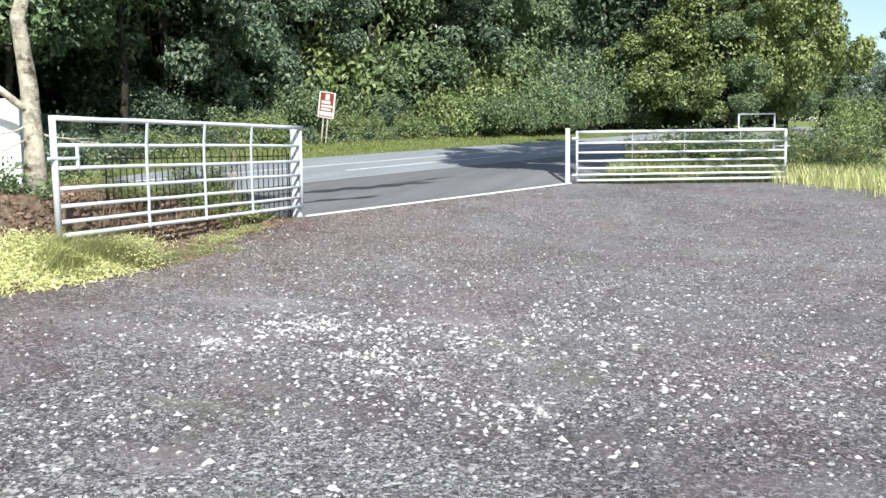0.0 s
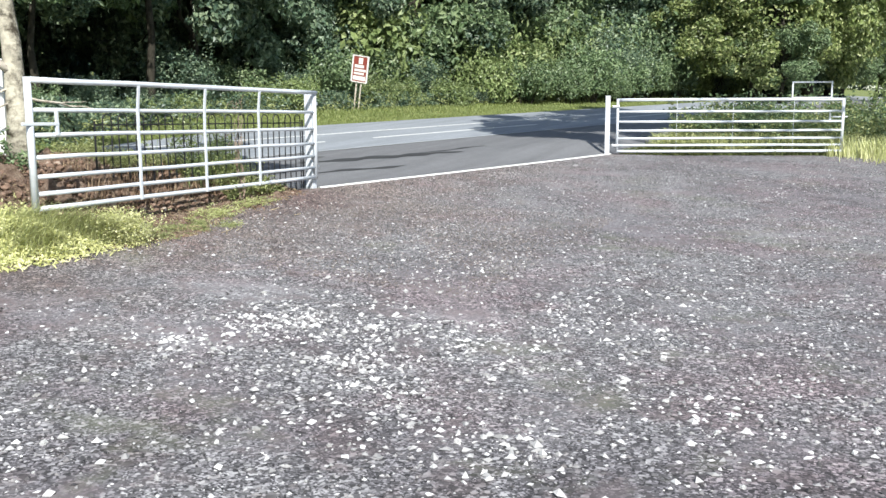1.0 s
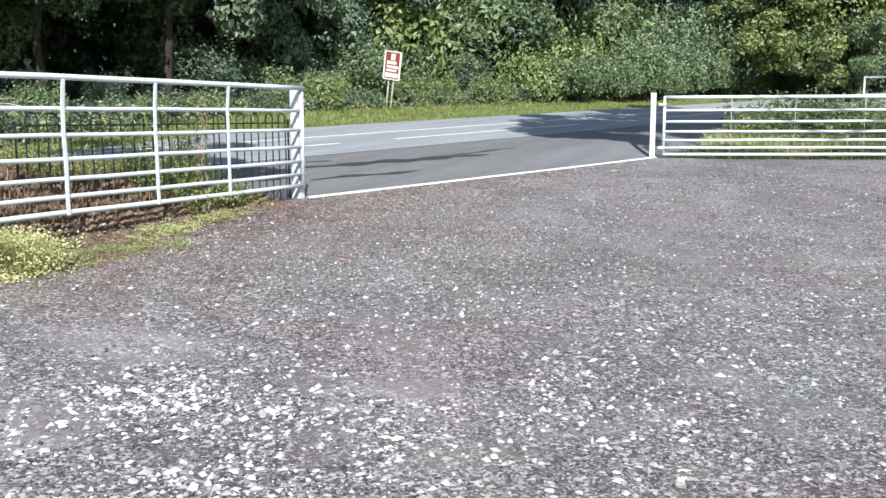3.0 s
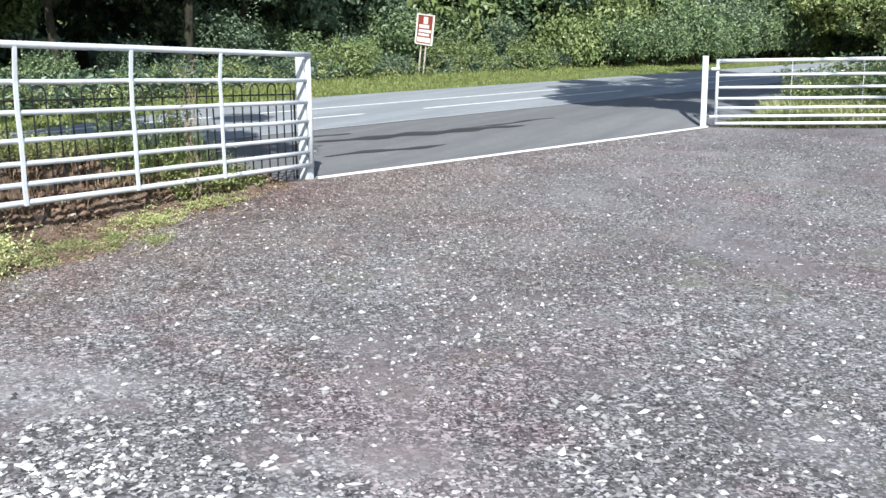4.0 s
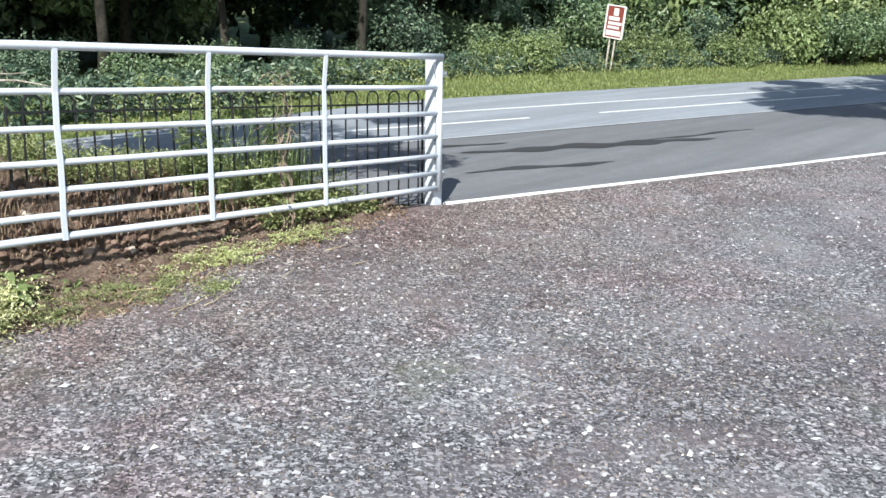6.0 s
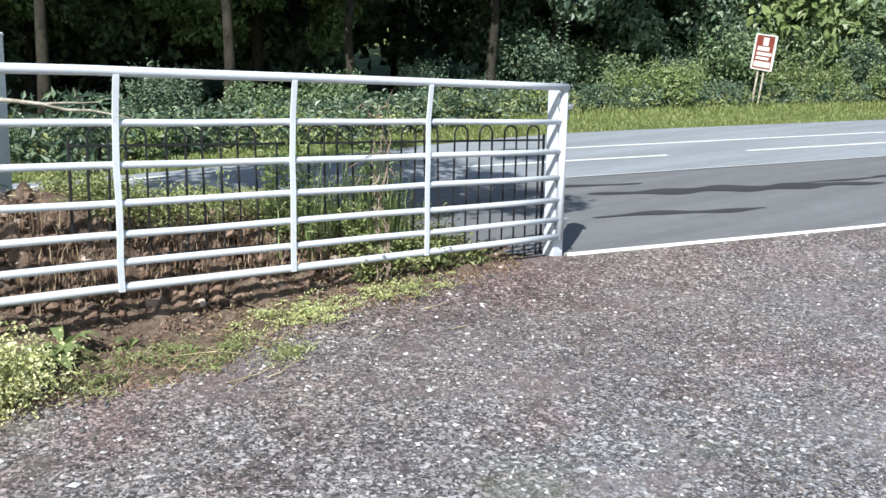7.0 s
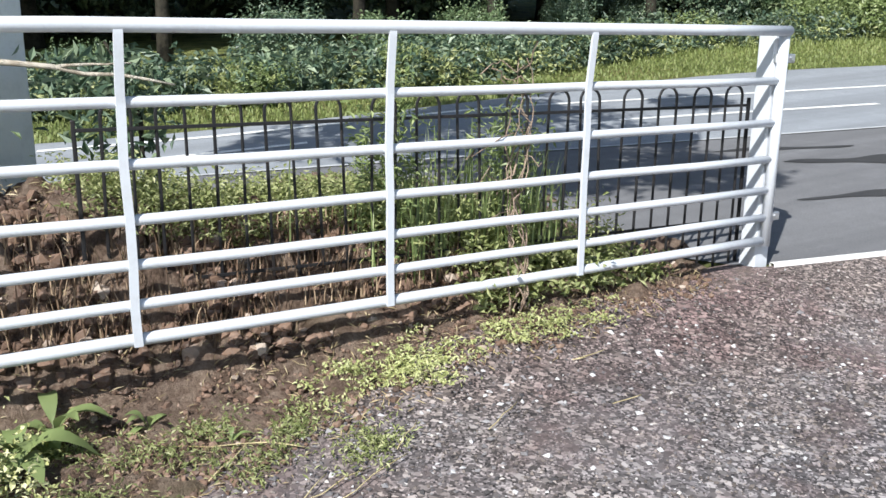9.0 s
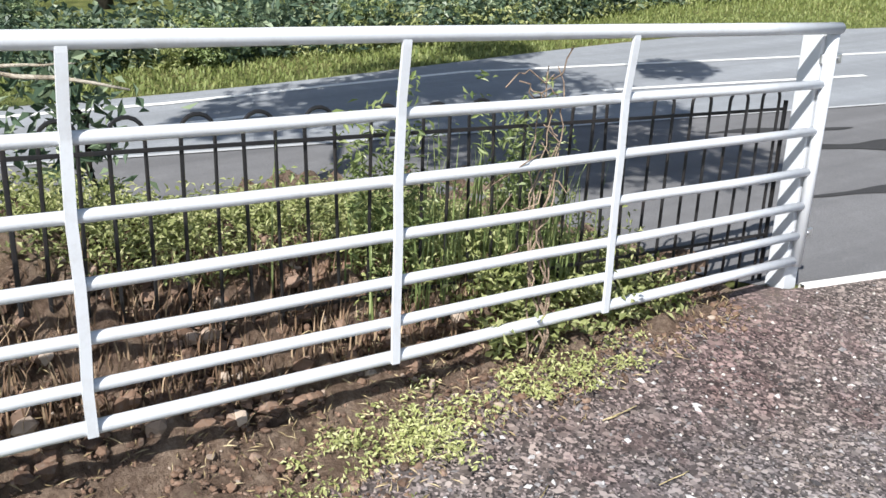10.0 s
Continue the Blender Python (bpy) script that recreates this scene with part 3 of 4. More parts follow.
def make_tree(name, at, h, trunk_r, crown, per, leaf, mats, seed, label, lean=(0, 0), group="", limbs=8, low=0.3, fork=2, lump=1.0):
    """A tapered trunk with limbs and a crown of clumps of leaves. crown: (x, y, z, radius across, radius up) of the whole crown."""
    rng = np.random.default_rng(seed)
    tr = thing(name, at, label, "tree", group)
    cx, cy, cz, cr, ch = crown
    pts = [Vector((lean[0] * k * k, lean[1] * k * k, h * 0.8 * k - 0.3)) + Vector((rng.normal() * 0.02 * h * k, rng.normal() * 0.02 * h * k, 0)) for k in np.linspace(0, 1, 8)]
    pieces = [tube(pts, [trunk_r * (1.25 - 0.35 * min(1, i)) * (1 - 0.11 * i) for i in range(8)], 12)]
    blobs = []
    for i in range(limbs):
        t = 2 * math.pi * i / limbs + rng.uniform(-0.4, 0.4)
        u = rng.uniform(-0.8, 0.9)
        q = rng.uniform(0.35, 0.95) * math.sqrt(1 - u * u * 0.8)
        e = Vector((cx + cr * q * math.cos(t), cy + cr * q * math.sin(t), cz + ch * u))
        k = min(6, fork + int(rng.integers(0, 4)))
        lp = limb_points(pts[k], e, rng)
        pieces.append(tube(lp, [trunk_r * 0.36 * (1 - 0.14 * j) for j in range(7)], 7))
        r = lump * cr * rng.uniform(0.34, 0.52)
        blobs.append((*e, r, r, r * rng.uniform(0.65, 0.95)))
        for j in range(2):
            o = rng.normal(size=3) * cr * 0.3
            blobs.append((e.x + o[0], e.y + o[1], e.z + o[2] * 0.8, r * 0.6, r * 0.6, r * 0.5))
    mesh_ob("trunk", *joined(pieces), mats[0], tr, smooth=True, label="")
    c, n = clump_cloud(blobs, per, rng)
    c[:, 2] = np.maximum(c[:, 2], low)
    v, f = leaves(c, n, leaf[0], leaf[1], rng)
    mesh_ob("crown", v, f, mats[1], tr)
    return tr


near_tree = make_tree("roadside_tree", (-1.05, -4.12, on(-1.05, -4.12)), 6.5, 0.135, (0.18, 0.55, 4.7, 2.05, 0.9), 1050, (0.12, 0.07), (BARK, LEAF_B), 3,
                      "pale-barked tree with low bare branches beside the gate", low=2.7, fork=4)
rngb = np.random.default_rng(12)
for a, b, r in (((0.0, 0.1, 0.64), (0.2, 0.98, 0.50), 0.017), ((0.08, 0.42, 0.59), (0.16, 0.80, 0.60), 0.010), ((0.0, -0.05, 0.9), (-0.5, -1.0, 1.6), 0.05), ((0.0, -0.05, 0.75), (-0.4, -1.0, 0.35), 0.014), ((0.0, -0.05, 0.6), (-0.2, -0.9, 0.2), 0.012)):
    lp = limb_points(a, b, rngb, 7, 0.022)
    mesh_ob("bare_branch", *tube(lp, [r * (1 - 0.1 * j) for j in range(8)], 7), STAKE, near_tree, smooth=True, label="bare pale branch")

# ---- trees and bushes beyond the road ----
TREES = []
for k, (cr, ch, mat, seed) in enumerate(((3.0, 4.2, LEAF_A, 21), (3.3, 4.6, LEAF_A, 22), (2.9, 4.0, LEAF_B, 23))):
    x, y = xy(-13 + 3.6 * k, 16.0)
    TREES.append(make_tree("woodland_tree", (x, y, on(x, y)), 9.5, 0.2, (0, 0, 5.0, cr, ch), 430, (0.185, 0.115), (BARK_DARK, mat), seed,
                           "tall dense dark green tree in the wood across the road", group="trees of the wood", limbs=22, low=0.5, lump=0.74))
HIGH = []
for k, (cr, mat, seed) in enumerate(((3.0, LEAF_A, 25), (3.3, LEAF_B, 26))):
    x, y = xy(-11 + 4.2 * k, 13.6)
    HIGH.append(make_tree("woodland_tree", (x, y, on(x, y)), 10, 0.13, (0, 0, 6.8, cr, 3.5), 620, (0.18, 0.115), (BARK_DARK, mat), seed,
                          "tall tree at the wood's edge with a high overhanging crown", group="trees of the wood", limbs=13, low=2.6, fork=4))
BACK = []
for k in range(2):
    x, y = xy(-14 + 5 * k, 20.5)
    BACK.append(make_tree("woodland_tree", (x, y, on(x, y)), 12, 0.24, (0, 0, 5.6, 3.8, 5.2), 230, (0.29, 0.19), (BARK_DARK, LEAF_A), 31 + k,
                          "tall dark green tree deep in the wood", group="trees of the wood", limbs=20, low=0.2, lump=0.8))
rt = np.random.default_rng(5)
for kinds, d0, s0, s1, gap, k0 in ((HIGH, 13.0, -17.0, 7.5, 3.3, 1.0), (TREES, 17.6, -16, 6, 6.0, 0.9), (TREES, 15.4, 9.5, 34, 3.7, 1.0), (BACK, 15.4, 37, 84, 4.2, 0.95), (BACK, 20.5, -26.0, 40, 4.2, 1.0), (BACK, 25.5, -24, 90, 7.5, 1.3)):
    s = s0
    while s < s1:
        ss, dd = s + rt.uniform(-0.7, 0.7), d0 + rt.uniform(-1.2, 1.0)
        x, y = xy(ss, dd)
        k = rt.uniform(0.85, 1.15) * k0 * (1 + 0.004 * max(s, 0))
        o = copy_thing(kinds[int(rt.integers(0, len(kinds)))], pose(x, y, on(x, y) - 0.1, 0, 0, rt.uniform(0, 360)))
        o.scale = (k, k, k * rt.uniform(0.95, 1.2))
        s += gap * (1 + 0.006 * max(s, 0))


def make_bush(at, seed, mat, r, h, per, label, leaf=(0.14, 0.085)):
    rng = np.random.default_rng(seed)
    b = thing("bush", at, label, "bush", "roadside bushes")
    blobs, pieces = [], []
    for i in range(9):
        t, q = rng.uniform(0, 2 * math.pi), r * rng.uniform(0.1, 0.75)
        z = h * rng.uniform(0.25, 0.8)
        rr = r * rng.uniform(0.32, 0.55)
        e = (q * math.cos(t), q * math.sin(t), z)
        blobs.append((*e, rr, rr, min(rr, z) * 0.95))
        pieces.append(tube(limb_points((e[0] * 0.2, e[1] * 0.2, -0.15), e, rng, 5), [0.03 - 0.004 * j for j in range(6)], 5))
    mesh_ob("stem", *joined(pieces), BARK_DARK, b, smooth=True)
    c, n = clump_cloud(blobs, per, rng, 0.5)
    # upright shoots
    m = 60
    t = rng.uniform(0, 2 * math.pi, m)
    q = r * np.sqrt(rng.random(m)) * 0.9
    for a, w in zip(t, q):
        k = 16
        zz = np.linspace(h * 0.3, h * rng.uniform(0.85, 1.3), k)
        c = np.concatenate([c, np.stack([w * math.cos(a) + rng.normal(size=k) * 0.06, w * math.sin(a) + rng.normal(size=k) * 0.06, zz], 1)])
        n = np.concatenate([n, rng.normal(size=(k, 3)) + [0, 0, 0.6]])
    c[:, 2] = np.maximum(c[:, 2], 0.0)
    mesh_ob("foliage", *leaves(c, n, leaf[0], leaf[1], rng), mat, b)
    return b


BUSHES = []
for k, (mat, r, h, label) in enumerate(((LEAF_B, 1.3, 1.7, "mid-green bramble bush on the roadside verge"), (LEAF_C, 1.2, 1.4, "pale green weedy bush on the roadside verge"), (LEAF_A, 1.6, 2.4, "dark green bush at the foot of the wood"))):
    s = -12 + 2.2 * k
    x, y = xy(s, far_edge(s) + 3.4)
    BUSHES.append(make_bush((x, y, on(x, y)), 40 + k, mat, r, h, 290, label))
rb = np.random.default_rng(6)
for off, gap, kinds, kk in ((0.0, 1.35, (0, 1, 0, 1, 2, 1), 0.5), (1.6, 2.0, (2, 0, 1, 0), 0.72)):
    s = -12.0 if kk > 0.7 else -5.2
    while s < 46:
        ss = s + rb.uniform(-0.5, 0.5)
        x, y = xy(ss, far_edge(ss) + 1.9 + 2.3 * step(0, 10, ss) + off + rb.uniform(-0.4, 0.5))
        k = kk * rb.uniform(0.55, 1.5) * (0.55 + 0.45 * float(step(4, 10, ss)))
        if 11.6 < ss < 15.4 and off < 1:
            s += gap
            continue
        o = copy_thing(BUSHES[kinds[int(rb.integers(0, len(kinds)))]], pose(x, y, on(x, y) - 0.05, 0, 0, rb.uniform(0, 360)))
        o.scale = (k, k, k * rb.uniform(0.8, 1.1))
        s += gap * (1 + 0.012 * max(s, 0))
# undergrowth along the foot of the far trees
for off, k0, s in ((2.6, 0.9, 24.0), (4.6, 1.5, 22.0), (7.4, 2.0, 18.0)):
    while s < 50:
        ss, k = s + rb.uniform(-0.6, 0.6), k0 * rb.uniform(0.75, 1.25)
        x, y = xy(ss, far_edge(ss) + off + rb.uniform(-0.5, 0.5))
        o = copy_thing(BUSHES[(1, 0, 2, 0)[int(rb.integers(0, 4))]], pose(x, y, on(x, y) - 0.05, 0, 0, rb.uniform(0, 360)))
        o.scale = (k, k, k * rb.uniform(0.9, 1.3))
        s += 2.1 * k0
# scrub behind the far gate and trees further along
for x, y, k, i in ((3.4, 13.6, 0.55, 1), (4.8, 14.2, 0.6, 0), (6.1, 14.6, 0.55, 1), (4.2, 17.5, 0.6, 0), (5.4, 20, 0.7, 1), (7.0, 27, 0.8, 1), (9.6, 36, 1.3, 1), (12.0, 40, 1.5, 1), (14.0, 45, 1.7, 0), (12.0, 54, 2.0, 1), (16.5, 52, 1.9, 1)):
    o = copy_thing(BUSHES[i], pose(x, y, on(x, y) - 0.05, 0, 0, 57 * k * 10))
    o.scale = (k, k, k)
BRIGHT = make_tree("woodland_tree", (2.5, 41, on(2.5, 41)), 11, 0.24, (0, 0, 6.0, 4.4, 5.9), 430, (0.21, 0.135), (BARK_DARK, LEAF_E), 35,
                   "tall yellow-green tree standing sunlit beyond the far gate", group="trees of the wood", limbs=30, low=0.3, lump=0.66)
for x, y, k in ((6.2, 58, 1.15), (5.2, 47, 1.2)):
    o = copy_thing(BRIGHT, pose(x, y, on(x, y) - 0.2, 0, 0, 100 * k))
    o.scale = (k, k, k * 1.45)
for x, y, k in ((-1.0, 44, 1.2), (2.0, 56, 1.3), (4.0, 70, 1.5), (1.0, 80, 1.7), (11.5, 82, 0.72), (17, 95, 0.7), (24, 108, 0.75), (33, 125, 0.9), (20, 120, 0.95), (40, 135, 1.0), (14, 100, 0.9), (28, 118, 0.9)):
    o = copy_thing(BACK[int(x) % 2], pose(x, y, on(x, y) - 0.2, 0, 0, 40 * k))
    o.scale = (k, k, k)
for x, y, k in ((4.0, 40, 0.75), (7.0, 53, 0.85), (9.5, 66, 0.8)):
    o = copy_thing(TREES[2], pose(x, y, on(x, y) - 0.2, 0, 0, 70 * k))
    o.scale = (k, k, k)
# tall trees beside the yard, whose shade lies on the road
for x, y, cx, cy, cz, cr, ch, seed in ((16.4, 5.2, -9.3, -2.8, 13.0, 2.1, 2.0, 71), (16.8, 7.4, -7.8, -2.0, 14.0, 3.0, 2.2, 72), (17.2, 11.0, -8.0, -0.4, 15.5, 3.2, 2.2, 73)):
    make_tree("yard_tree", (x, y, on(x, y)), 14, 0.26, (cx, cy, cz, cr, ch), 520, (0.28, 0.19), (BARK_DARK, LEAF_B), seed,
              "tall leafy tree beside the yard shading the road", lean=(-1.6, 0.6), group="trees beside the yard", limbs=10, low=6, fork=5)

# ---- grass and weeds ----
rg = np.random.default_rng(9)


def grass(name, x, y, h, w, mat, label, lean=0.5, tilt=None, up=0.0):
    v, f = blades(x, y, height(x, y) + up - 0.02, h, w, rg, lean, tilt)
    return tagged(mesh_ob(name, v, f, mat), label, "grass", kind="stuff")


n = 60000
s = rg.uniform(-12, 1, n) + 48 * rg.random(n) ** 2.0
d = far_edge(s) + 0.05 + 4.4 * rg.random(n)
x, y = xy(s, d)
grass("verge_grass", x, y, rg.uniform(0.03, 0.09, n) * (1 + 0.5 * np.maximum(d - far_edge(s) - 1.5, 0)), np.full(n, 0.022), GRASS, "bright green mown grass along the far road verge")
n = 46000
x, y = 6.6 + 9.3 * rg.random(n) ** 1.2, 5.0 + 32 * rg.random(n) ** 1.4
keep = (x - 6.75) > 0.55 * np.maximum(12.0 - y, 0) + 0.25 * np.sin(3.1 * y) + 0.35 * rg.normal(size=n)
x, y = x[keep], y[keep]
grass("tall_grass", x, y, rg.uniform(0.2, 0.6, len(x)), np.full(len(x), 0.018), DRY_GRASS, "tall yellow-green meadow grass beside the far gate", 0.6)
n = 5000
a, q = rg.uniform(0, 1, n), rg.normal(size=n)
x, y = 2.1 + 4.7 * a, 9.9 + 2.0 * a + 0.14 * q + 0.35
grass("gate_foot_grass", x, y, rg.uniform(0.08, 0.28, n) * (0.5 + np.abs(np.sin(6 * a))), np.full(n, 0.016), GRASS, "ragged green grass at the foot of the far gate", 0.6)
n = 15000
x, y = rg.uniform(2.6, 8.0, n), rg.uniform(10.6, 17.5, n)
keep = (y > 10.5 + 0.43 * (x - 2.1)) & (x > 1.7 + 0.22 * (y - 9.8) + 0.25 * rg.normal(size=n))
x, y = x[keep], y[keep]
grass("verge_meadow", x, y, rg.uniform(0.15, 0.62, len(x)), np.full(len(x), 0.018), DRY_GRASS, "tall pale seeding grass behind the far gate", 0.7)
n = 24000
x, y = 0.20 + 0.30 * rg.normal(size=n), -5.3 + 0.55 * rg.normal(size=n)
z = height(x, y) + 0.01 + (0.15 * rg.random(n) + 0.05 * np.maximum(wobble(x, y, 1.6, 3), -0.6)) * np.exp(-(((x - 0.20) / 0.45) ** 2) - ((y + 5.3) / 0.75) ** 2)
keep = ((x - 0.20) / 0.30) ** 2 + ((y + 5.3) / 0.55) ** 2 < 4.0 + 0.8 * rg.normal(size=n)
x, y, z = x[keep], y[keep], z[keep]
v, f = leaves(np.stack([x, y, z], 1), rg.normal(size=(len(x), 3)) * 0.8 + [0.3, -0.2, 1], 0.055, 0.019, rg, 0.2)
tagged(mesh_ob("grass_heap", v, f, HAY), "heap of cut leafy yellow-green weeds at the gate's free end", "grass", kind="stuff")
n = 1700
c = np.array([(0.42, -4.75), (0.30, -4.95), (0.45, -5.5), (0.1, -5.3)])[rg.integers(0, 4, n)]
x, y = c[:, 0] + 0.11 * rg.normal(size=n), c[:, 1] + 0.14 * rg.normal(size=n)
grass("heap_grass", x, y, rg.uniform(0.10, 0.34, n), np.full(n, 0.010), PALE_LEAF, "pale green grass tufts drooping over the cut heap", 1.5, (0.5, 0.3), 0.03)


def weeds(name, n, px, py, h, mat, label, leaf=(0.07, 0.035), k=26, wide=0.045):
    """Many leafy stems standing on the ground."""
    t = rg.random((n, k))
    hh = (h[0] + (h[1] - h[0]) * rg.random(n))[:, None]
    ox, oy = rg.normal(size=(n, 1)) * 0.12, rg.normal(size=(n, 1)) * 0.12
    x = px[:, None] + ox * t + rg.normal(size=(n, k)) * wide
    y = py[:, None] + oy * t + rg.normal(size=(n, k)) * wide
    z = height(px, py)[:, None] + hh * t
    c = np.stack([x, y, z], 2).reshape(-1, 3)
    nn = rg.normal(size=c.shape) * 0.6 + [0, 0, 0.8]
    v, f = leaves(c, nn, leaf[0], leaf[1], rg)
    return tagged(mesh_ob(name, v, f, mat), label, "weeds", kind="stuff")


n = 1500
weeds("bank_weeds", n, rg.uniform(-1.4, -0.60, n), rg.uniform(-3.6, -1.2, n), (0.06, 0.22), LEAF_D, "low leafy green weeds along the top of the earth bank", (0.032, 0.014), 26, 0.04)
n = 64
weeds("tall_weeds", n, rg.uniform(-0.62, -0.34, n), np.concatenate([rg.normal(size=36) * 0.07 - 1.52, rg.normal(size=28) * 0.08 - 2.22]), (0.45, 1.0), LEAF_C, "tall green weeds growing through the iron railing", (0.05, 0.016), 40, 0.025)
n = 150
weeds("ragged_weeds", n, rg.uniform(-0.7, -0.3, n), rg.uniform(-2.45, -0.8, n), (0.1, 0.48), LEAF_D, "ragged leafy weeds filling the foot of the railing", (0.034, 0.015), 34, 0.035)
n = 280
x, y = rg.uniform(-0.55, -0.26, n), np.concatenate([rg.normal(size=160) * 0.10 - 1.45, rg.normal(size=120) * 0.25 - 1.9])
grass("railing_grass", x, y, rg.uniform(0.3, 0.85, n), np.full(n, 0.009), LEAF_C, "long green grass blades standing against the railing", 0.22)
n = 1900
ss = rg.uniform(-11, 4, n) + 34 * rg.random(n) ** 2.2
px, py = xy(ss, far_edge(ss) + 1.2 + 2.4 * step(0, 10, ss) + 1.9 * rg.random(n))
weeds("hedge_foot_weeds", n, px, py, (0.15, 0.68), LEAF_A, "ragged nettles and weeds along the foot of the wood", (0.13, 0.065), 20, 0.09)
n = 500
ss = rg.uniform(-11, 4, n) + 34 * rg.random(n) ** 2.2
px, py = xy(ss, far_edge(ss) + 1.05 + 2.3 * step(0, 10, ss) + 1.2 * rg.random(n))
weeds("pale_verge_weeds", n, px, py, (0.15, 0.55), LEAF_D, "pale yellow-green weeds at the back of the verge", (0.09, 0.045), 22, 0.08)
n = 150
weeds("low_weeds", n, rg.uniform(-0.6, -0.1, n), rg.uniform(-1.9, -0.75, n), (0.05, 0.26), LEAF_D, "low green weeds at the foot of the railing", (0.05, 0.024))
n = 130
weeds("tree_foot_weeds", n, rg.uniform(-1.9, -0.7, n), rg.uniform(-6.5, -4.2, n), (0.1, 0.4), LEAF_B, "green weeds round the foot of the tree")
n = 82
cx = rg.choice(np.array([-2.72, -2.55, -2.4, -2.3, -2.0, -1.75, -1.5]), n)
weeds("gate_weeds", n, 0.06 + 0.06 * rg.normal(size=n) + 0.07 * (cx < -2.35), cx + 0.10 * rg.normal(size=n), (0.015, 0.09), PALE_LEAF, "low bright green weeds on the bare earth under the gate", (0.024, 0.013), 40, 0.035)
n = 150
c = np.array([(0.30, -3.75), (0.42, -3.55), (0.22, -3.35), (0.50, -3.25), (0.33, -3.05), (0.62, -2.85), (0.15, -3.85), (0.55, -3.9)])[rg.integers(0, 8, n)]
weeds("soil_weeds", n, c[:, 0] + 0.055 * rg.normal(size=n), c[:, 1] + 0.06 * rg.normal(size=n), (0.01, 0.08), LEAF_D, "small ragged weeds dotted over the bare soil", (0.026, 0.009), 26, 0.035)
n = 420
weeds("clover_clump", n, 0.50 + 0.10 * rg.normal(size=n), -4.42 + 0.13 * rg.normal(size=n), (0.05, 0.32), HAY, "bright yellow-green leafy clump beside the gravel", (0.024, 0.016))
for mat, n, h, name, label in ((LEAF_D, 520, (0.4, 1.35), "scrub_weeds", "ragged pale weeds behind the far gate"), (LEAF_B, 420, (0.5, 1.6), "scrub_nettles", "tall green nettles behind the far gate")):
    py = rg.uniform(12.4, 17.5, n)
    px = 2.5 + 0.23 * (py - 12) + 6.0 * rg.random(n)
    keep = py > 11.0 + 0.43 * (px - 2.1)
    px, py = px[keep], py[keep]
    weeds(name, len(px), px, py, h, mat, label, (0.10, 0.055), 30, 0.09)

# ---- loose stones ----
rp = np.random.default_rng(77)


def patches(x, y, size):
    """Smooth random field between 0 and 1, with patches of about this size."""
    g = rp.random((80, 80))
    u, w = (x + 20) / size, (y + 20) / size
    i, j = np.floor(u).astype(int), np.floor(w).astype(int)
    a, b = u - i, w - j
    a, b = a * a * (3 - 2 * a), b * b * (3 - 2 * b)
    i, j, i1, j1 = i % 80, j % 80, (i + 1) % 80, (j + 1) % 80
    return (g[i, j] * (1 - a) + g[i1, j] * a) * (1 - b) + (g[i, j1] * (1 - a) + g[i1, j1] * a) * b


def clumped(x, y, least):
    """Which stones stay, so that they lie in loose drifts with barer ground between."""
    k = 0.5 * patches(x, y, 0.9) + 0.3 * patches(x, y, 0.33) + 0.2 * patches(x, y, 0.14)
    return rp.random(len(x)) < least + (1 - least) * np.clip((k - 0.36) / 0.26, 0, 1)


n = 104000
x, y = rg.uniform(-0.2, 9.5, n), rg.uniform(-11.8, 8.5, n)
s, d = sd(x, y)
ok = (d < -0.05 + 0.028 * np.clip(s, 0, 10)) & (x > earth_edge(y) - 0.1 * rg.random(n)) & (rg.random(n) < 1.1 - 0.048 * (y + 11.8)) & clumped(x, y, 0.12)
x, y = x[ok], y[ok]
sz = 0.005 + 0.016 * rg.random(len(x)) ** 2.2
v, f = pebbles(x, y, height(x, y) + sz * 0.15, sz, rg)
tagged(mesh_ob("gravel_stones", v, f, PEBBLE), "loose pale and grey stones scattered on the gravel yard", "gravel", kind="stuff")
n = 6600
c = np.array([(4.7, -6.2, 0.8), (4.9, -6.7, 0.6), (3.5, -5.9, 0.32), (2.7, -6.5, 0.4), (5.4, -5.4, 0.9), (4.0, -8.0, 1.0), (5.6, -7.4, 1.0), (4.4, -3.8, 1.1), (6.6, -5.6, 1.3), (5.0, -6.0, 0.7)])[rg.integers(0, 10, n)]
x, y = c[:, 0] + rg.normal(size=n) * c[:, 2], c[:, 1] + rg.normal(size=n) * c[:, 2] * 0.7
ok = clumped(x, y, 0.06)
x, y, n = x[ok], y[ok], int(ok.sum())
sz = 0.006 + 0.023 * rg.random(n) ** 2.4
v, f = pebbles(x, y, height(x, y) + sz * 0.2, sz, rg, 0.6)
PALE = stone_material("pale_stones", (0.0, (0.20, 0.195, 0.195)), (0.6, (0.46, 0.45, 0.445)), (1.0, (0.74, 0.73, 0.72)))
tagged(mesh_ob("pale_stones", v, f, PALE), "white limestone chips spread in patches on the gravel", "gravel", kind="stuff")
n = 11000
x, y = rg.uniform(-0.85, 0.7, n), rg.uniform(-5.4, -0.4, n)
ok = x < earth_edge(y) + 0.12 * rg.random(n)
x, y, n = x[ok], y[ok], int(ok.sum())
sz = 0.006 + 0.045 * rg.random(n) ** 3.6 * np.where(x < -0.15, 1.0, 0.45)
v, f = lumps(x, y, height(x, y) + 0.005 + 0.03 * rg.random(n) * (x < -0.2), sz, rg, 0.8)
tagged(mesh_ob("earth_clods", v, f, CLOD), "brown clods and stones on the bare earth", "clods", kind="stuff")


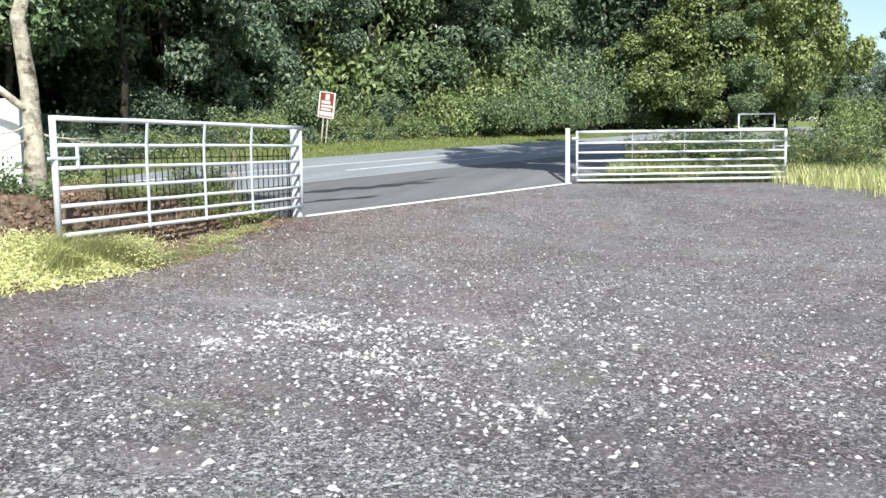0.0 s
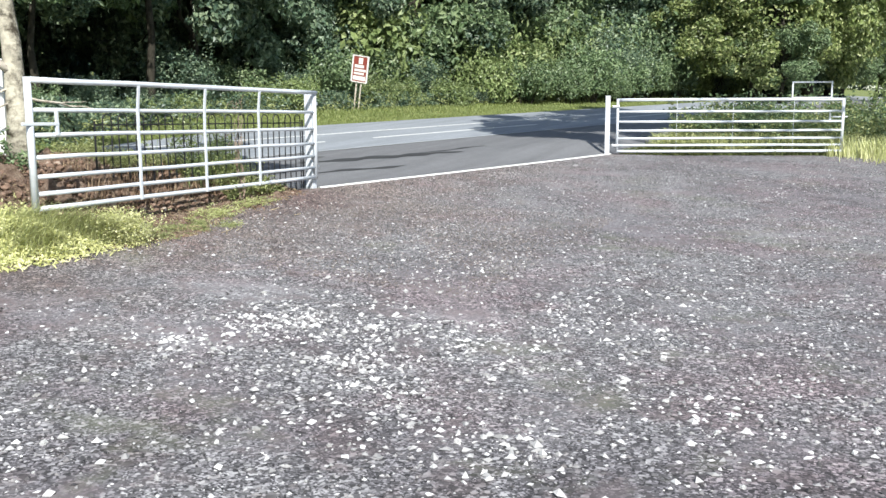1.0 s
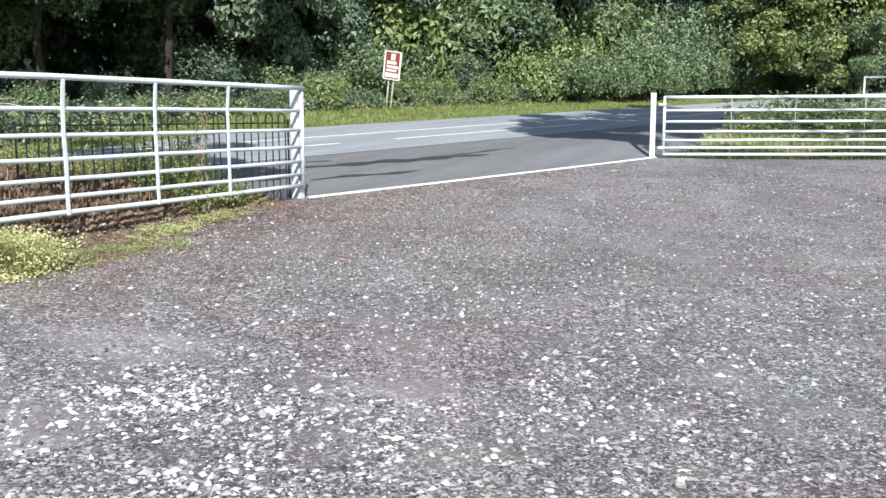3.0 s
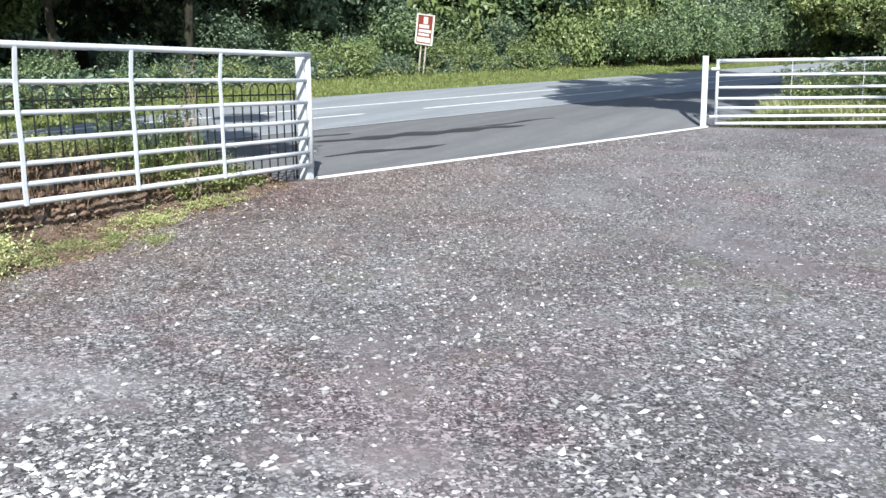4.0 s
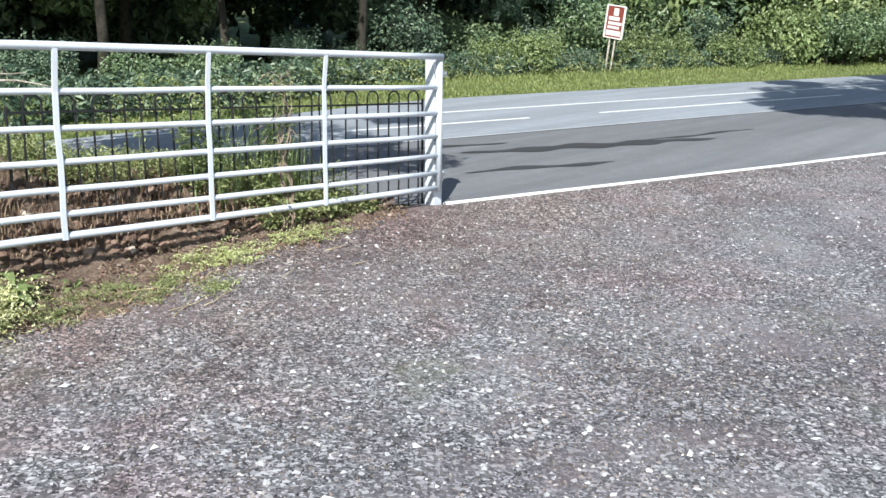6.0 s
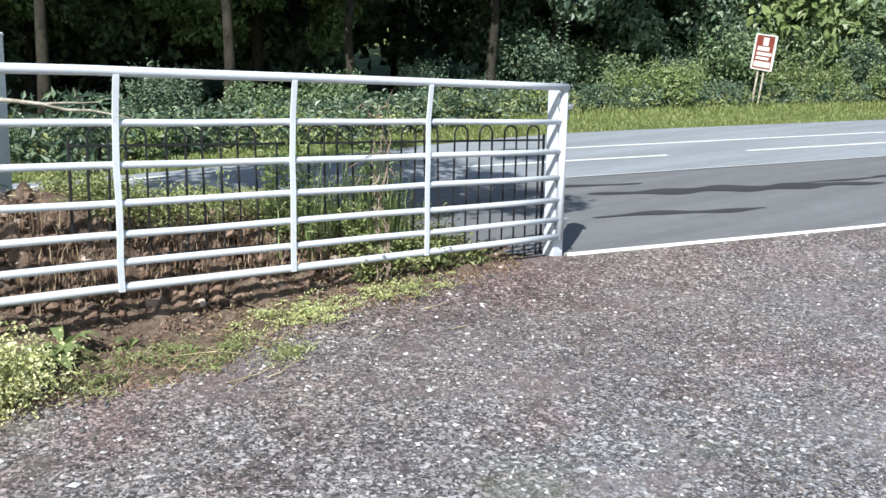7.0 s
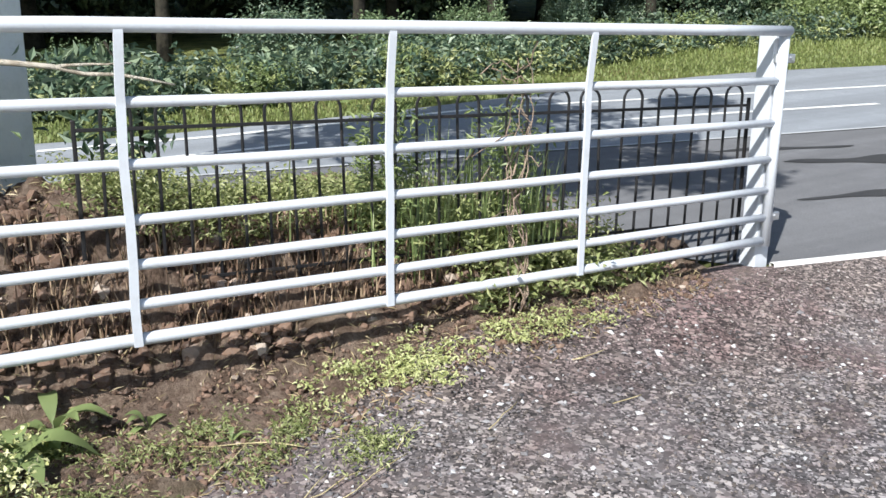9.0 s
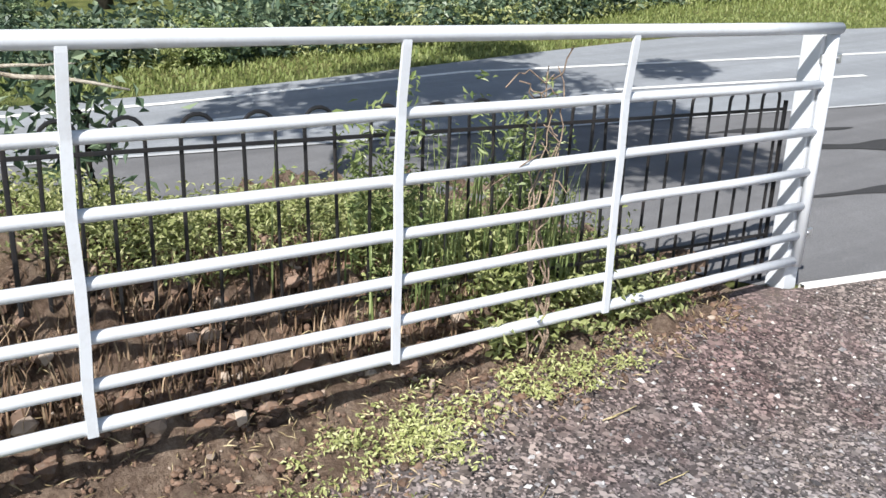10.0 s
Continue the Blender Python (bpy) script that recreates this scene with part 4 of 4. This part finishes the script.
n = 24000
x, y = rg.uniform(0.4, 9.0, n), rg.uniform(-3.0, 9.5, n)
s, d = sd(x, y)
ok = (d < 0.028 * np.clip(s, 0, 10) - 0.06) & clumped(x, y, 0.1)
x, y = x[ok], y[ok]
sz = 0.007 + 0.014 * rg.random(len(x)) ** 2
v, f = pebbles(x, y, height(x, y) + sz * 0.15, sz, rg, 0.5)
tagged(mesh_ob("gravel_chips", v, f, PEBBLE), "grey and pale stone chips on the upper part of the yard", "gravel", kind="stuff")
n = 30000
x, y = rg.uniform(0.05, 4.2, n), rg.uniform(-4.6, 0.6, n)
s, d = sd(x, y)
ok = (d < 0.02 * np.clip(s, 0, 10) - 0.04) & clumped(x, y, 0.25) & (x > earth_edge(y) - 0.12 * rg.random(n))
x, y = x[ok], y[ok]
sz = 0.004 + 0.009 * rg.random(len(x)) ** 2
v, f = pebbles(x, y, height(x, y) + sz * 0.15, sz, rg, 0.7)
GRIT = stone_material("soiled_grit", (0.0, (0.055, 0.045, 0.040)), (0.6, (0.15, 0.125, 0.112)), (0.9, (0.28, 0.24, 0.22)), (1.0, (0.52, 0.49, 0.46)))
tagged(mesh_ob("soiled_gravel", v, f, GRIT), "small brown-grey gravel trodden with soil near the gate", "gravel", kind="stuff")


n = 5200
x, y = rg.uniform(-1.1, 0.75, n), rg.uniform(-5.6, -0.5, n)
ok = x < earth_edge(y) + 0.2 * rg.random(n)
x, y = x[ok], y[ok]
LITTER = leaf_material("litter", ((0.0, (0.10, 0.07, 0.04)), (0.5, (0.36, 0.29, 0.17)), (1.0, (0.66, 0.58, 0.40))), 0.8, 0.1, 0.2)
v, f = leaves(np.stack([x, y, height(x, y) + 0.012 + 0.03 * rg.random(len(x)) * (x < 0)], 1), rg.normal(size=(len(x), 3)) * 0.4 + [0.2, -0.1, 1], 0.05, 0.006, rg, 0.1)
tagged(mesh_ob("plant_litter", v, f, LITTER), "dry stalks and plant litter strewn on the bare earth", "litter", kind="stuff")


n = 1500
x, y = rg.uniform(-0.62, -0.2, n), rg.uniform(-4.0, -1.7, n)
DRY_STALK = leaf_material("dry_stalk", ((0.0, (0.05, 0.032, 0.022)), (0.5, (0.20, 0.13, 0.085)), (1.0, (0.52, 0.40, 0.27))), 0.8, 0.1, 0.2)
grass("dry_stalks", x, y, rg.uniform(0.05, 0.24, n), np.full(n, 0.008), DRY_STALK, "dry brown stalks and roots standing against the earth bank", 0.35)

# ---- dead climber, straw, dock plant ----
def dead_climber():
    cl = thing("dead_climber", (-0.03, -1.75, on(-0.1, -1.75)), "dry brown climber twisted round the gate rails", "dead plant")
    rr = np.random.default_rng(31)
    for i in range(7):
        w, p = rr.uniform(5, 11), rr.uniform(0, 6)
        pts = [Vector((0.03 * math.sin(w * k + p), 0.045 * math.sin(0.8 * w * k + 2 * p) + rr.normal() * 0.012, 1.22 * k * (0.75 + 0.25 * (i % 3) / 2))) for k in np.linspace(0, 1, 22)]
        mesh_ob("stem", *tube(pts, [0.0055 - 0.00015 * q for q in range(22)], 5), DEAD, cl, smooth=True)
    for i in range(9):
        z = rr.uniform(0.45, 1.2)
        a = Vector((rr.normal() * 0.02, rr.normal() * 0.03, z))
        mesh_ob("twig", *tube(limb_points(a, a + Vector((rr.uniform(-0.1, 0.08), rr.uniform(-0.35, 0.2), rr.uniform(-0.1, 0.14))), rr, 5, 0.2), 0.003, 5), DEAD, cl, smooth=True)
    return cl


dead_climber()
rs = np.random.default_rng(33)
for i in range(16):
    x, y, t = rs.uniform(0.25, 0.9), rs.uniform(-4.2, -1.4), rs.uniform(-0.6, 0.9)
    L = rs.uniform(0.15, 0.5)
    a = Vector((x, y, on(x, y, 0.02)))
    bx, by = x + L * math.sin(t), y - L * math.cos(t)
    o = mesh_ob("straw_stalk", *tube(limb_points(a, (bx, by, on(bx, by, 0.02)), rs, 4, 0.03), 0.0024, 5), STRAW, smooth=True)
    tagged(o, "dry straw-coloured stalk lying on the earth", "straw", "straw stalks")


def dock_plant(at, seed, n, size):
    rr = np.random.default_rng(seed)
    dk = thing("dock_plant", at, "dock plant with broad drooping green leaves", "plant")
    for i in range(n):
        t, L, w = rr.uniform(0, 2 * math.pi), size * rr.uniform(0.6, 1.2), size * rr.uniform(0.22, 0.34)
        up, droop = rr.uniform(0.5, 1.3), rr.uniform(0.5, 1.2)
        vs = []
        for k in np.linspace(0, 1, 8):
            rad, zz = L * k * (0.45 + 0.4 * k), L * (up * k - droop * k * k * k)
            ww = w * (0.06 + math.sin(math.pi * max(0.0, k - 0.18) / 0.82) ** 0.8 if k > 0.18 else 0.06) / 2
            for sgn, lift in ((-1, 0.12), (0, 0), (1, 0.12)):
                wv = 0.05 * w * math.sin(9 * k + 3 * sgn + i)
                vs.append((rad * math.cos(t) - sgn * ww * math.sin(t), rad * math.sin(t) + sgn * ww * math.cos(t), zz + lift * ww + wv))
        fs = [(3 * j + q, 3 * j + q + 1, 3 * j + q + 4, 3 * j + q + 3) for j in range(7) for q in range(2)]
        mesh_ob("leaf", vs, fs, LEAF_C, dk, smooth=True)
    return dk


for x, y, k, n, size in ((0.20, -4.02, 1, 14, 0.30), (0.02, -3.88, 2, 9, 0.24), (0.10, -3.55, 3, 6, 0.12), (0.35, -3.3, 4, 5, 0.10)):
    dock_plant((x, y, on(x, y)), 50 + k, n, size)


def sapling(at):
    """A leafy shoot with a leaning stem beside the pier."""
    rr = np.random.default_rng(61)
    sp = thing("sapling", at, "leafy dark green shoot with a leaning stem beside the pier", "sapling")
    mesh_ob("stem", *tube(limb_points((0, 0.25, -0.1), (0, -0.02, 0.85), rr, 7, 0.06), [0.018 - 0.0016 * q for q in range(8)], 6), BARK_DARK, sp, smooth=True)
    k = 420
    t = rr.random(k) ** 0.7
    c = np.stack([rr.normal(size=k) * 0.10, 0.08 - 0.1 * t + rr.normal(size=k) * 0.13, 0.10 + 0.72 * t], 1)
    mesh_ob("foliage", *leaves(c, rr.normal(size=(k, 3)) + [0.4, 0, 0.5], 0.085, 0.035, rr), LEAF_A, sp)
    return sp


sapling((-1.25, -3.35, on(-1.25, -3.35)))

# ---- single stones on the yard and the earth ----
rp = np.random.default_rng(88)
STONES = []
for k in range(6):
    vv, ff = lumps(np.zeros(1), np.zeros(1), np.zeros(1), np.ones(1), rp, 0.6)
    me = bpy.data.meshes.new("stone")
    me.from_pydata([tuple(p) for p in vv.tolist()], [], ff.tolist())
    STONES.append(me)
    me.materials.append(None)


def loose_stone(name, me, mat, x, y, size, parent, up):
    o = new(name, me)
    o.parent = parent
    o.material_slots[0].link = "OBJECT"
    o.material_slots[0].material = mat
    o.matrix_basis = pose(x, y, on(x, y) + up, rp.uniform(-15, 15), rp.uniform(-15, 15), rp.uniform(0, 360)) @ Matrix.Diagonal((size, size, size, 1))
    return o


def object_stone(name, *stops):
    k = Mat(name, 0.8)
    c = k.ramp(k.object_random(), *stops)
    c = k.mix(k.grey(k.noise(2.2, 5), 0.45, 0.75, 0.0, 0.5), c, (0.22, 0.20, 0.18))
    k.color(c)
    k.bump(k.noise(4, 5), 0.5, 0.15)
    return k.m


PALE_STONE = object_stone("pale_stone", (0.0, (0.28, 0.27, 0.265)), (1.0, (0.64, 0.63, 0.61)))
BROWN_STONE = object_stone("brown_stone", (0.0, (0.10, 0.065, 0.05)), (0.7, (0.18, 0.125, 0.095)), (1.0, (0.44, 0.37, 0.31)))
for i in range(280):
    x, y = rp.uniform(2.6, 7.6), rp.uniform(-9.3, -2.2)
    loose_stone("stone", STONES[i % 6], PALE_STONE, x, y, 0.013 + 0.016 * rp.random() ** 2, yard, 0.004)
bank = bpy.data.objects["earth_bank"]
for i in range(90):
    y = rp.uniform(-5.0, -1.0)
    x = float(earth_edge(y)) - rp.uniform(0.0, 0.75)
    loose_stone("clod", STONES[i % 6], BROWN_STONE, x, y, 0.014 + 0.03 * rp.random() ** 3, bank, 0.008)
